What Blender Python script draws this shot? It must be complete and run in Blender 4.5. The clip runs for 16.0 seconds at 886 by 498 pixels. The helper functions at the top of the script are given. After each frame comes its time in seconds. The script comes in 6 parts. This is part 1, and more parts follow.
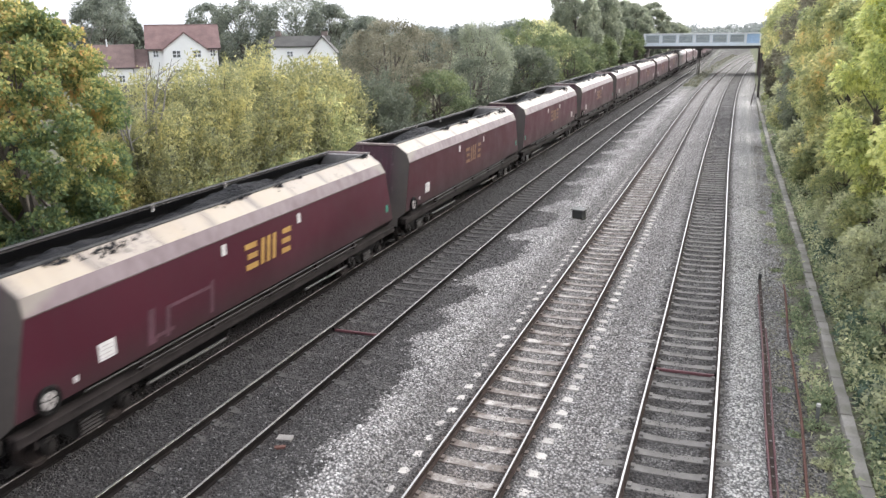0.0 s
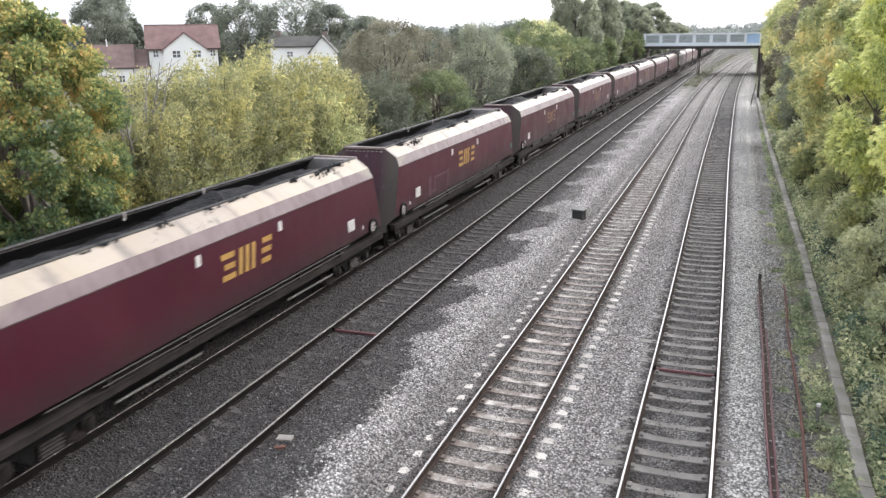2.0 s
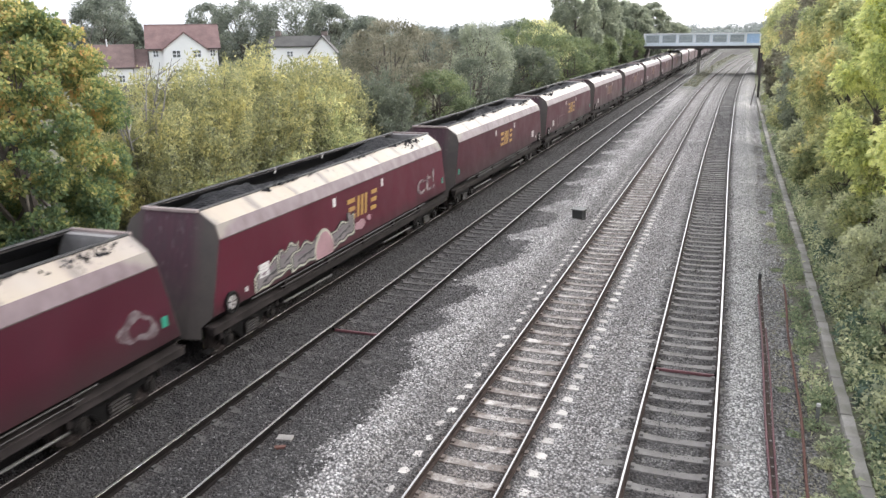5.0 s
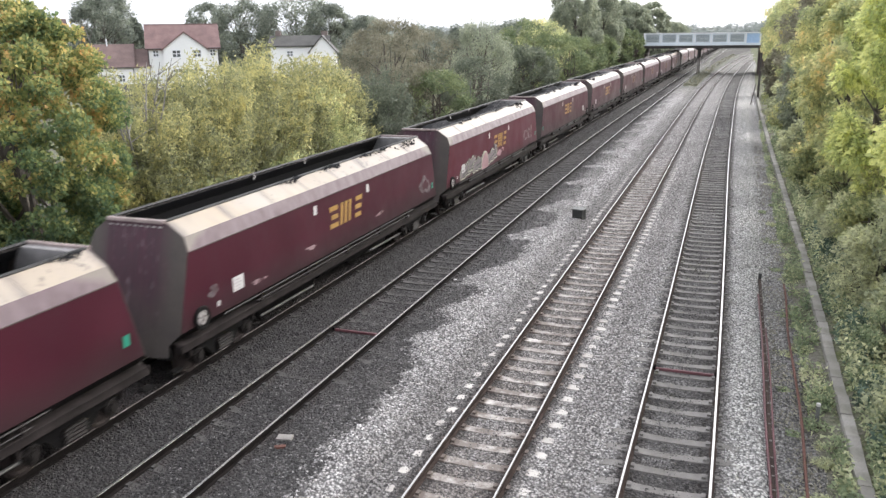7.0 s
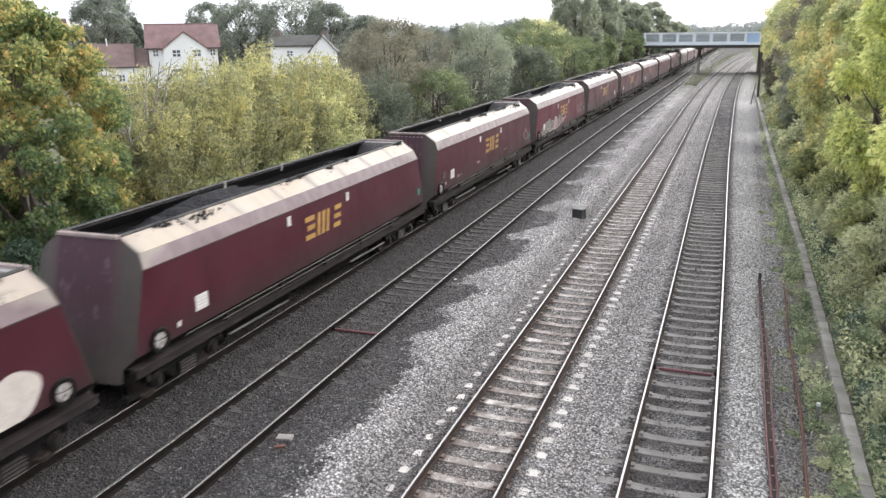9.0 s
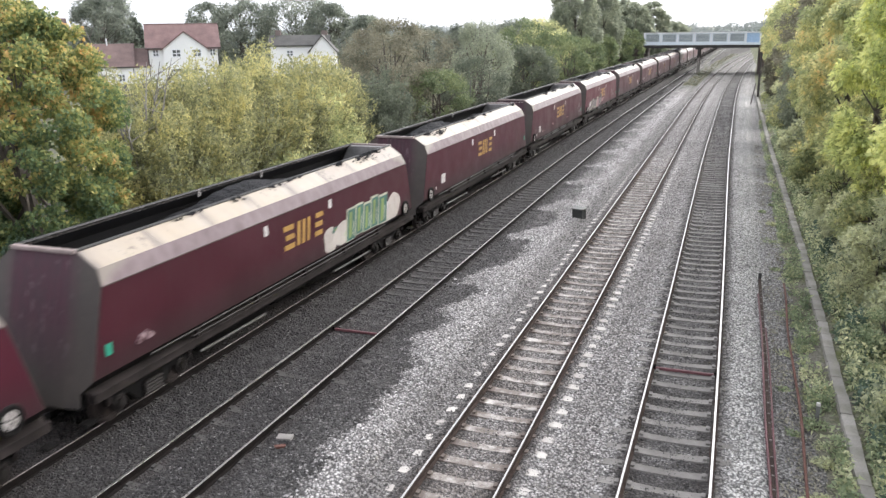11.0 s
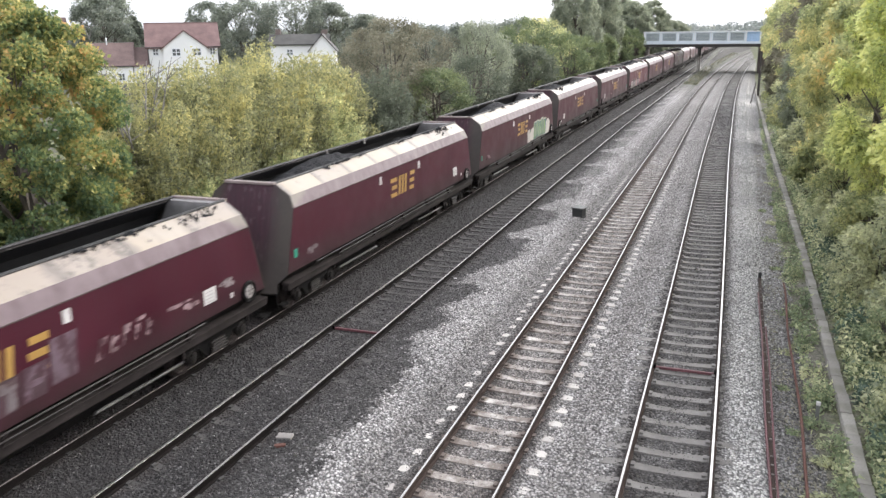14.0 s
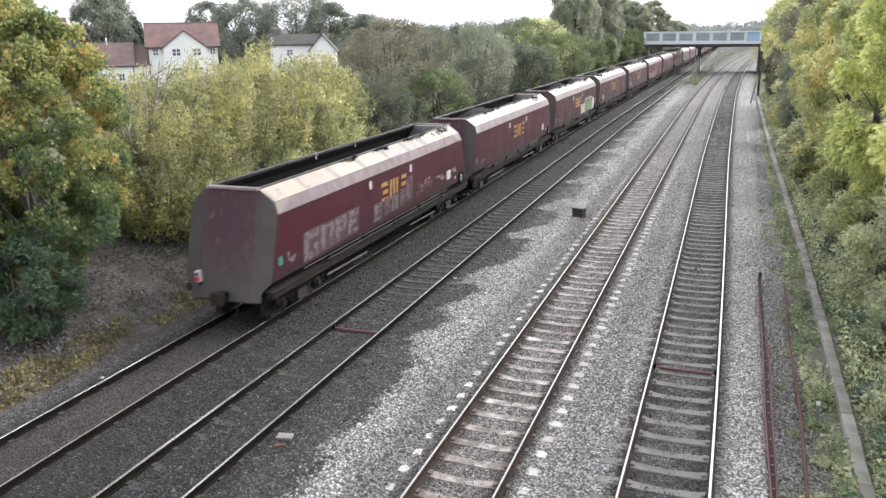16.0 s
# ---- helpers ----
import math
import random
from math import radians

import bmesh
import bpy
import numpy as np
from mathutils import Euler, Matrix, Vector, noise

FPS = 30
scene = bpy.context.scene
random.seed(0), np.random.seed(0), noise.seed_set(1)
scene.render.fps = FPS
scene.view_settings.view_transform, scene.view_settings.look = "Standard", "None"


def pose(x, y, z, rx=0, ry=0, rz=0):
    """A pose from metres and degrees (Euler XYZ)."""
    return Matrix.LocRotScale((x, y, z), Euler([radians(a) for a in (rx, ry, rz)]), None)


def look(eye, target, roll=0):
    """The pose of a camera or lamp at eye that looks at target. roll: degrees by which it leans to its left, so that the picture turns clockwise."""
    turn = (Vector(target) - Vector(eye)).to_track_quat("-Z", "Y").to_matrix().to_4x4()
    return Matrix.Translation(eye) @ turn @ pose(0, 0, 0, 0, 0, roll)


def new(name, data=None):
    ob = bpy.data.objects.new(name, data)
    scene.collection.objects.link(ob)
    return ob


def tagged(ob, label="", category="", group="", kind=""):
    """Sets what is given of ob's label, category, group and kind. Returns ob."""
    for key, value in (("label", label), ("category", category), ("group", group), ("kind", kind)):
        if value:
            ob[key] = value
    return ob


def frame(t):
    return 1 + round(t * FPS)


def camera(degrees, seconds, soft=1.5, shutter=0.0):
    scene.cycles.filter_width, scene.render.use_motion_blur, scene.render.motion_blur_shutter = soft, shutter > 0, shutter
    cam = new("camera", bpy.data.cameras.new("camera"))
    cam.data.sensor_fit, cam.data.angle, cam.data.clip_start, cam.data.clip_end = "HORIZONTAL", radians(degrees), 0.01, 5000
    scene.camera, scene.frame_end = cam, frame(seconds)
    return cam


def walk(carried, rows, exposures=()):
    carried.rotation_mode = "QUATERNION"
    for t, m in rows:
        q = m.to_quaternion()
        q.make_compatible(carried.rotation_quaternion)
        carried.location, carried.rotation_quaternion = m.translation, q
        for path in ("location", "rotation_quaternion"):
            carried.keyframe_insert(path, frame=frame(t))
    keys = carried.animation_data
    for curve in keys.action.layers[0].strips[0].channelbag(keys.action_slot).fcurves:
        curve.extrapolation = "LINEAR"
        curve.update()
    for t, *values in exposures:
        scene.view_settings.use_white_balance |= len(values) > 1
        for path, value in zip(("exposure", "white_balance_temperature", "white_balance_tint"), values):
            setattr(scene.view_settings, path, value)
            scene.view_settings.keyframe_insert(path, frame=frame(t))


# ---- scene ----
# ---- camera ----
cam = camera(58.15, 16.0, soft=1.4, shutter=0.5)
EYE = (0.0, 0.0, 7.788)


def aim(yaw, pitch):
    """The pose of the camera on the overbridge, by its bearing and tilt in degrees."""
    a, b = radians(yaw), radians(pitch)
    d = Vector((math.sin(a) * math.cos(b), math.cos(a) * math.cos(b), math.sin(b)))
    return look(EYE, Vector(EYE) + d, -0.814)


walk(cam, [(0.0, aim(-20.128, -15.261)), (3.5, aim(-20.128, -15.261)), (7.0, aim(-20.128, -15.290)), (9.0, aim(-20.128, -15.314)), (12.0, aim(-20.128, -15.334)), (13.5, aim(-20.128, -15.375)), (14.5, aim(-20.128, -15.391)), (16.0, aim(-20.128, -15.383))])

# ---- light: a bright overcast sky, the sun veiled to the right and ahead ----
world = bpy.data.worlds.new("sky")
scene.world = world
world.use_nodes = True
wn, wl = world.node_tree.nodes, world.node_tree.links
wn.clear()
sky = wn.new("ShaderNodeTexSky")
sky.sky_type, sky.sun_disc = "NISHITA", False
sky.sun_elevation, sky.sun_rotation = radians(34), radians(38)
sky.air_density, sky.dust_density, sky.ozone_density = 1.0, 4.0, 1.0
veil = wn.new("ShaderNodeHueSaturation")
veil.inputs["Saturation"].default_value = 0.2
back = wn.new("ShaderNodeBackground")
back.inputs["Strength"].default_value = 0.15
cloud = wn.new("ShaderNodeMix")
cloud.data_type = "RGBA"
cloud.inputs[0].default_value = 0.45
cloud.inputs[7].default_value = (4.5, 4.68, 5.15, 1.0)
wout = wn.new("ShaderNodeOutputWorld")
wl.new(sky.outputs["Color"], veil.inputs["Color"])
wl.new(veil.outputs["Color"], cloud.inputs[6])
wl.new(cloud.outputs[2], back.inputs["Color"])
wl.new(back.outputs["Background"], wout.inputs["Surface"])

sun = new("sun", bpy.data.lights.new("sun", "SUN"))
sun.data.energy, sun.data.angle, sun.data.color = 0.42, radians(40), (1.0, 0.95, 0.88)
sun.matrix_world = look((49, 63, 64), (0, 0, 10))
scene.view_settings.exposure = 1.75

# ---- materials ----
TRACKS = (-12.643, -9.281, -4.168, -0.686)  # centre lines of the four tracks
GAUGE = 0.7525  # half the distance between rail centres


class Nodes:
    """A small wrapper to write node trees in few lines."""

    def __init__(self, name, own=False):
        self.mat = bpy.data.materials.new(name)
        self.mat.use_nodes = True
        self.t = self.mat.node_tree
        self.t.nodes.clear()
        self.out = self.t.nodes.new("ShaderNodeOutputMaterial")
        self.co = self.t.nodes.new("ShaderNodeTexCoord").outputs["Object"]
        self.raw = self.co
        if own:
            r = self.t.nodes.new("ShaderNodeObjectInfo").outputs["Random"]
            self.co = self.put("ShaderNodeVectorMath", i0=self.co, i1=self.math("MULTIPLY", r, 61.0)).outputs[0]

    def put(self, kind, **values):
        n = self.t.nodes.new(kind)
        for k, v in values.items():
            s = n.inputs[int(k[1:]) if k[0] == "i" and k[1:].isdigit() else k.replace("_", " ")]
            if hasattr(v, "is_linked"):
                self.t.links.new(v, s)
            else:
                s.default_value = v
        return n

    def noise(self, scale, detail=4.0, rough=0.6, co=None):
        return self.put("ShaderNodeTexNoise", Vector=co or self.co, Scale=scale, Detail=detail, Roughness=rough).outputs["Fac"]

    def stretch(self, x, y, z):
        n = self.put("ShaderNodeMapping", Vector=self.co)
        n.inputs["Scale"].default_value = (x, y, z)
        return n.outputs["Vector"]

    def math(self, op, a, b=0.0, c=0.0, clamp=False):
        n = self.put("ShaderNodeMath", i0=a, i1=b, i2=c)
        n.operation, n.use_clamp = op, clamp
        return n.outputs[0]

    def span(self, v, lo, hi, a=0.0, b=1.0):
        n = self.put("ShaderNodeMapRange", i0=v, i1=lo, i2=hi, i3=a, i4=b)
        return n.outputs[0]

    def mix(self, fac, a, b, how="MIX"):
        n = self.t.nodes.new("ShaderNodeMix")
        n.data_type, n.blend_type = "RGBA", how
        for s, v in ((n.inputs[0], fac), (n.inputs[6], a), (n.inputs[7], b)):
            if hasattr(v, "is_linked"):
                self.t.links.new(v, s)
            else:
                s.default_value = v if isinstance(v, float) else (*v[:3], 1.0)
        return n.outputs[2]

    def ramp(self, fac, stops):
        n = self.put("ShaderNodeValToRGB", Fac=fac)
        e = n.color_ramp.elements
        while len(e) < len(stops):
            e.new(0.5)
        for k, (p, c) in zip(e, stops):
            k.position, k.color = p, (*c, 1.0)
        return n.outputs["Color"]

    def axis(self, i):
        return self.put("ShaderNodeSeparateXYZ", Vector=self.raw).outputs[i]

    def bump(self, height, strength=0.5, distance=0.02):
        return self.put("ShaderNodeBump", Height=height, Strength=strength, Distance=distance).outputs["Normal"]

    def done(self, color, rough=0.7, metal=0.0, normal=None, spec=0.5):
        p = self.put("ShaderNodeBsdfPrincipled", Roughness=rough, Metallic=metal)
        p.inputs["Specular IOR Level"].default_value = spec
        s = p.inputs["Base Color"]
        if hasattr(color, "is_linked"):
            self.t.links.new(color, s)
        else:
            s.default_value = (*color, 1.0)
        if normal is not None:
            self.t.links.new(normal, p.inputs["Normal"])
        self.t.links.new(p.outputs[0], self.out.inputs["Surface"])
        return self.mat


def scaled(c, k):
    return tuple(min(1.0, v * k) for v in c)


def plain(name, c, rough=0.7, metal=0.0, scale=6.0, vary=0.35, bump=0.15, spec=0.5, grain=0.5):
    """A worn surface of one colour: broad stains, fine grain and a little relief."""
    n = Nodes(name)
    broad, fine = n.noise(scale * 0.25, 3), n.noise(scale * 5, 5)
    col = n.mix(n.span(broad, 0.3, 0.7), scaled(c, 1 - vary), scaled(c, 1 + vary))
    col = n.mix(n.span(fine, 0.35, 0.75, 0.0, grain), col, scaled(c, 0.55))
    return n.done(col, n.span(fine, 0.2, 0.8, rough - 0.1, min(1, rough + 0.1)), metal,
                  n.bump(fine, bump, 0.02) if bump else None, spec)


def leaf(name, stops, glow=0.45, gain=1.95, turning=None):
    """Leaves: a colour for each leaf out of a range, drifting over the crown, partly letting light through; turning: the heights between which autumn has got further."""
    n = Nodes(name)
    isle = n.put("ShaderNodeNewGeometry").outputs["Random Per Island"]
    fac = n.math("ADD", n.math("MULTIPLY", isle, 0.4), n.span(n.noise(0.6, 4), 0.3, 0.7, 0.0, 0.6))
    if turning:
        fac = n.math("ADD", fac, n.span(n.axis(2), *turning, -0.13, 0.09))
    col = n.ramp(fac, [(p, tuple(0.73 * v + 0.27 * gain * sum(c) / 3 for v in scaled(c, gain))) for p, c in stops])
    d = n.put("ShaderNodeBsdfPrincipled", Base_Color=col, Roughness=0.55)
    d.inputs["Specular IOR Level"].default_value = 0.3
    tr = n.put("ShaderNodeBsdfTranslucent", Color=col)
    m = n.put("ShaderNodeMixShader", i0=glow, i1=d.outputs[0], i2=tr.outputs[0])
    n.t.links.new(m.outputs[0], n.out.inputs["Surface"])
    return n.mat


def paint_maroon(name, red, dust, grime=2.6):
    """Railway maroon: road dirt rising from the sill, dust on top, streaks."""
    n = Nodes(name, True)
    z = n.axis(2)
    streak = n.noise(1.0, 5, 0.65, n.stretch(2.2, 2.2, 0.25))
    blotch = n.noise(0.7, 5, 0.6)
    fine = n.noise(22, 4)
    col = n.mix(n.span(blotch, 0.3, 0.7), scaled(red, 0.82), scaled(red, 1.12))
    col = n.mix(n.span(streak, 0.45, 0.8, 0.0, 0.32), col, dust)
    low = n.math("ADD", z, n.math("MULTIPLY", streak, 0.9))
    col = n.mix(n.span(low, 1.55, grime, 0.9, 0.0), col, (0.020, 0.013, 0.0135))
    col = n.mix(n.span(fine, 0.5, 0.8, 0.0, 0.2), col, (0.05, 0.035, 0.035))
    return n.done(col, n.span(blotch, 0.3, 0.7, 0.42, 0.62), 0.0, n.bump(blotch, 0.08, 0.05), 0.25)


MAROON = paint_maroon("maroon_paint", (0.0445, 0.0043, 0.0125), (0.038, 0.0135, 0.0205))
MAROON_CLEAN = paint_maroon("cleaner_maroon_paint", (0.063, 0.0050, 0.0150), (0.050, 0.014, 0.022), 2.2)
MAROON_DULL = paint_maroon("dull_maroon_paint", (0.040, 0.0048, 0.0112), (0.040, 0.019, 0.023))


def paint_shoulder():
    n = Nodes("pinkish_maroon_shoulder", True)
    streak = n.noise(1.0, 5, 0.65, n.stretch(1.5, 2.5, 1.5))
    col = n.mix(n.span(streak, 0.3, 0.75), (0.088, 0.052, 0.064), (0.050, 0.022, 0.031))
    # tan dirt creeps in from both ends, further along the upper edge
    reach = n.math("ADD", n.math("ABSOLUTE", n.axis(1)), n.math("MULTIPLY", n.math("SUBTRACT", n.axis(2), 3.1), 2.2))
    reach = n.math("ADD", reach, n.math("MULTIPLY", n.math("SUBTRACT", n.noise(1.6, 4), 0.5), 0.8))
    col = n.mix(n.span(reach, 7.3, 7.75, 0.0, 0.85), col, (0.125, 0.102, 0.085))
    return n.done(col, n.span(streak, 0.3, 0.7, 0.4, 0.6), 0.0, n.bump(n.noise(9), 0.08, 0.02))


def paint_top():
    """Pale cream panels with soft grey bands at the plate joints, smears across them, and coal spatter."""
    n = Nodes("pale_cream_top_panel", True)
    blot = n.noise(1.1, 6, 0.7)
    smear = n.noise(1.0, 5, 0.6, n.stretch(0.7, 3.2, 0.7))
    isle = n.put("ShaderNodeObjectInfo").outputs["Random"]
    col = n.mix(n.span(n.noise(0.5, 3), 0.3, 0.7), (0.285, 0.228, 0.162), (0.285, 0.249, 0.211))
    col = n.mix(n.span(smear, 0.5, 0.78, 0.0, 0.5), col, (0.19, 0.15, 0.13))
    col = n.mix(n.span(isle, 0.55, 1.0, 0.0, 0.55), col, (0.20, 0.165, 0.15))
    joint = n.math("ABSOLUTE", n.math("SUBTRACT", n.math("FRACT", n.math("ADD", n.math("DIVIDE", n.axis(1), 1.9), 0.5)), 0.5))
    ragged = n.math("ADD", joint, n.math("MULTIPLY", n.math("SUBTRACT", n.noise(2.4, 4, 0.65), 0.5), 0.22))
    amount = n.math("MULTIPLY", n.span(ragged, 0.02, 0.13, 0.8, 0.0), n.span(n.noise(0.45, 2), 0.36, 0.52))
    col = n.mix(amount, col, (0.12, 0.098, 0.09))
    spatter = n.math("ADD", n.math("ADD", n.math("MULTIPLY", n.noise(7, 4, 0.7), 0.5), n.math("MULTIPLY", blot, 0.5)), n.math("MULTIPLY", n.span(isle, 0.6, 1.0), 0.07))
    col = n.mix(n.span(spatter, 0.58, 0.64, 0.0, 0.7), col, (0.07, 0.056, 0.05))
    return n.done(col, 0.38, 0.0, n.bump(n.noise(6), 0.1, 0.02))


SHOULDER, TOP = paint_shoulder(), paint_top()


def paint_end():
    """Grimy end plate: grey dirt over the wings and the foot, streaked maroon showing through in the middle, pale drips."""
    n = Nodes("grimy_end_paint", True)
    z, x = n.axis(2), n.math("ABSOLUTE", n.axis(0))
    streak = n.noise(1.0, 4, 0.6, n.stretch(7.0, 7.0, 0.35))
    blotch = n.noise(0.9, 4, 0.6)
    grey = n.mix(n.span(blotch, 0.35, 0.7), (0.072, 0.061, 0.054), (0.050, 0.043, 0.041))
    worn = n.math("MULTIPLY", n.span(n.math("ADD", x, n.math("MULTIPLY", blotch, 0.5)), 0.85, 1.3, 1.0, 0.0), n.span(n.math("ADD", z, n.math("MULTIPLY", streak, 1.6)), 1.9, 3.2, 0.0, 0.95))
    col = n.mix(worn, grey, n.mix(n.span(streak, 0.35, 0.7), (0.066, 0.025, 0.038), (0.048, 0.028, 0.036)))
    drip = n.noise(1.0, 3, 0.6, n.stretch(6.0, 6.0, 1.6))
    col = n.mix(n.math("MULTIPLY", n.span(drip, 0.60, 0.68, 0.0, 0.55), worn), col, (0.17, 0.125, 0.14))
    col = n.mix(n.span(n.noise(14, 4), 0.5, 0.8, 0.0, 0.25), col, (0.03, 0.026, 0.024))
    return n.done(col, 0.7, 0.0, n.bump(blotch, 0.06, 0.04), 0.3)


END_PAINT = paint_end()
RIM = plain("dusty_steel_rim", (0.075, 0.056, 0.054), 0.55, 0.2, 5, 0.3, 0.1)
INNER = plain("coal_blackened_steel", (0.0105, 0.010, 0.011), 0.6, 0.2, 4, 0.4, 0.2)
COPING = plain("pale_scuffed_coping", (0.27, 0.215, 0.205), 0.55, 0.1, 5, 0.3, 0.1)
INNER_END = plain("scoured_steel", (0.19, 0.18, 0.18), 0.6, 0.1, 1.6, 0.8, 0.15)
DISC = plain("scuffed_pale_disc_paint", (0.30, 0.275, 0.265), 0.6, 0, 8, 0.4, 0.1)
# greasy steel set below its own black, to carry the shade under the wagons
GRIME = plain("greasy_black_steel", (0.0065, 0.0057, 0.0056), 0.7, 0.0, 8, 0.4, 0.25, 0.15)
SILL = plain("dirty_sill_paint", (0.027, 0.022, 0.0212), 0.8, 0.0, 6, 0.4, 0.2, 0.1)
AXLE = plain("dusty_axle_box_steel", (0.016, 0.013, 0.012), 0.7, 0.0, 8, 0.4, 0.2, 0.2)
PIPE = plain("dusty_pipe_steel", (0.025, 0.021, 0.0205), 0.6, 0.0, 6, 0.3, 0.1, 0.3)
SHAFT = plain("bright_worn_shaft_steel", (0.125, 0.118, 0.115), 0.45, 0.3, 6, 0.3, 0.1)
WHEEL_STEEL = plain("rusty_wheel_steel", (0.034, 0.026, 0.024), 0.6, 0.1, 12, 0.4, 0.2, 0.2)
WHITE = plain("grubby_white_paint", (0.5, 0.48, 0.47), 0.55, 0, 10, 0.12, 0.05)
GREEN = plain("green_sign_paint", (0.015, 0.20, 0.13), 0.5, 0, 10, 0.15, 0.05)
# emblem of the far wagons: distance haze put into a duller, pinker gold
GOLD_HAZED = plain("haze_dulled_gold_paint", (0.165, 0.088, 0.045), 0.55, 0, 8, 0.25, 0.05)
GOLD = plain("gold_yellow_paint", (0.33, 0.195, 0.05), 0.5, 0, 8, 0.15, 0.05)
SPRAY_GREY = plain("silver_grey_spray", (0.135, 0.118, 0.122), 0.55, 0.1, 5, 0.3, 0.03)
SPRAY_PINK = plain("pink_spray", (0.27, 0.155, 0.17), 0.6, 0, 5, 0.25, 0.03)
SPRAY_WHITE = plain("white_spray", (0.40, 0.36, 0.33), 0.6, 0, 5, 0.2, 0.03)
SPRAY_CREAM = plain("pale_cream_spray", (0.34, 0.34, 0.27), 0.6, 0, 5, 0.25, 0.03)
SPRAY_GREEN = plain("green_spray", (0.16, 0.22, 0.07), 0.6, 0, 5, 0.25, 0.03)
SPRAY_DARK = plain("dark_green_spray", (0.03, 0.10, 0.085), 0.6, 0, 5, 0.25, 0.03)
SPRAY_CHALK = plain("chalky_grey_spray", (0.20, 0.17, 0.17), 0.6, 0, 5, 0.35, 0.03)
SPRAY_BLACK = plain("black_spray", (0.02, 0.017, 0.019), 0.6, 0, 5, 0.25, 0.03)
SPRAY_MAUVE = plain("mauve_spray", (0.12, 0.078, 0.10), 0.6, 0, 4, 0.3, 0.03)


def flaking(name, paint):
    """Sprayed paint worn through to the maroon in patches."""
    n = Nodes(name, True)
    wear = n.noise(3.2, 5, 0.7)
    col = n.mix(n.span(wear, 0.44, 0.56), paint, (0.045, 0.014, 0.02))
    col = n.mix(n.span(n.noise(1.1, 3), 0.4, 0.65, 0.0, 0.6), col, scaled(paint, 0.6))
    return n.done(col, 0.6, 0, None, 0.3)


FADED_GREY, FADED_MAUVE = flaking("flaking_grey_spray", (0.155, 0.13, 0.135)), flaking("flaking_mauve_spray", (0.125, 0.085, 0.105))
FADED_CHALK = flaking("flaking_chalky_spray", (0.21, 0.18, 0.18))
FAINT = plain("faint_mauve_overspray", (0.066, 0.024, 0.036), 0.55, 0, 3, 0.4, 0.03)
SMOKED = plain("thin_grey_overspray", (0.048, 0.022, 0.029), 0.6, 0, 3, 0.4, 0.03)
FADED_PINK = flaking("flaking_pale_pink_spray", (0.27, 0.19, 0.20))
RED = plain("red_lens", (0.55, 0.02, 0.02), 0.3, 0, 10, 0.1, 0)


def coal():
    n = Nodes("coal")
    v = n.put("ShaderNodeTexVoronoi", Vector=n.co, Scale=14.0)
    col = n.ramp(n.noise(9, 5), [(0.3, (0.007, 0.007, 0.0082)), (0.75, (0.022, 0.022, 0.0255))])
    return n.done(col, 0.85, 0, n.bump(v.outputs["Distance"], 0.9, 0.06), 0.2)


COAL = coal()


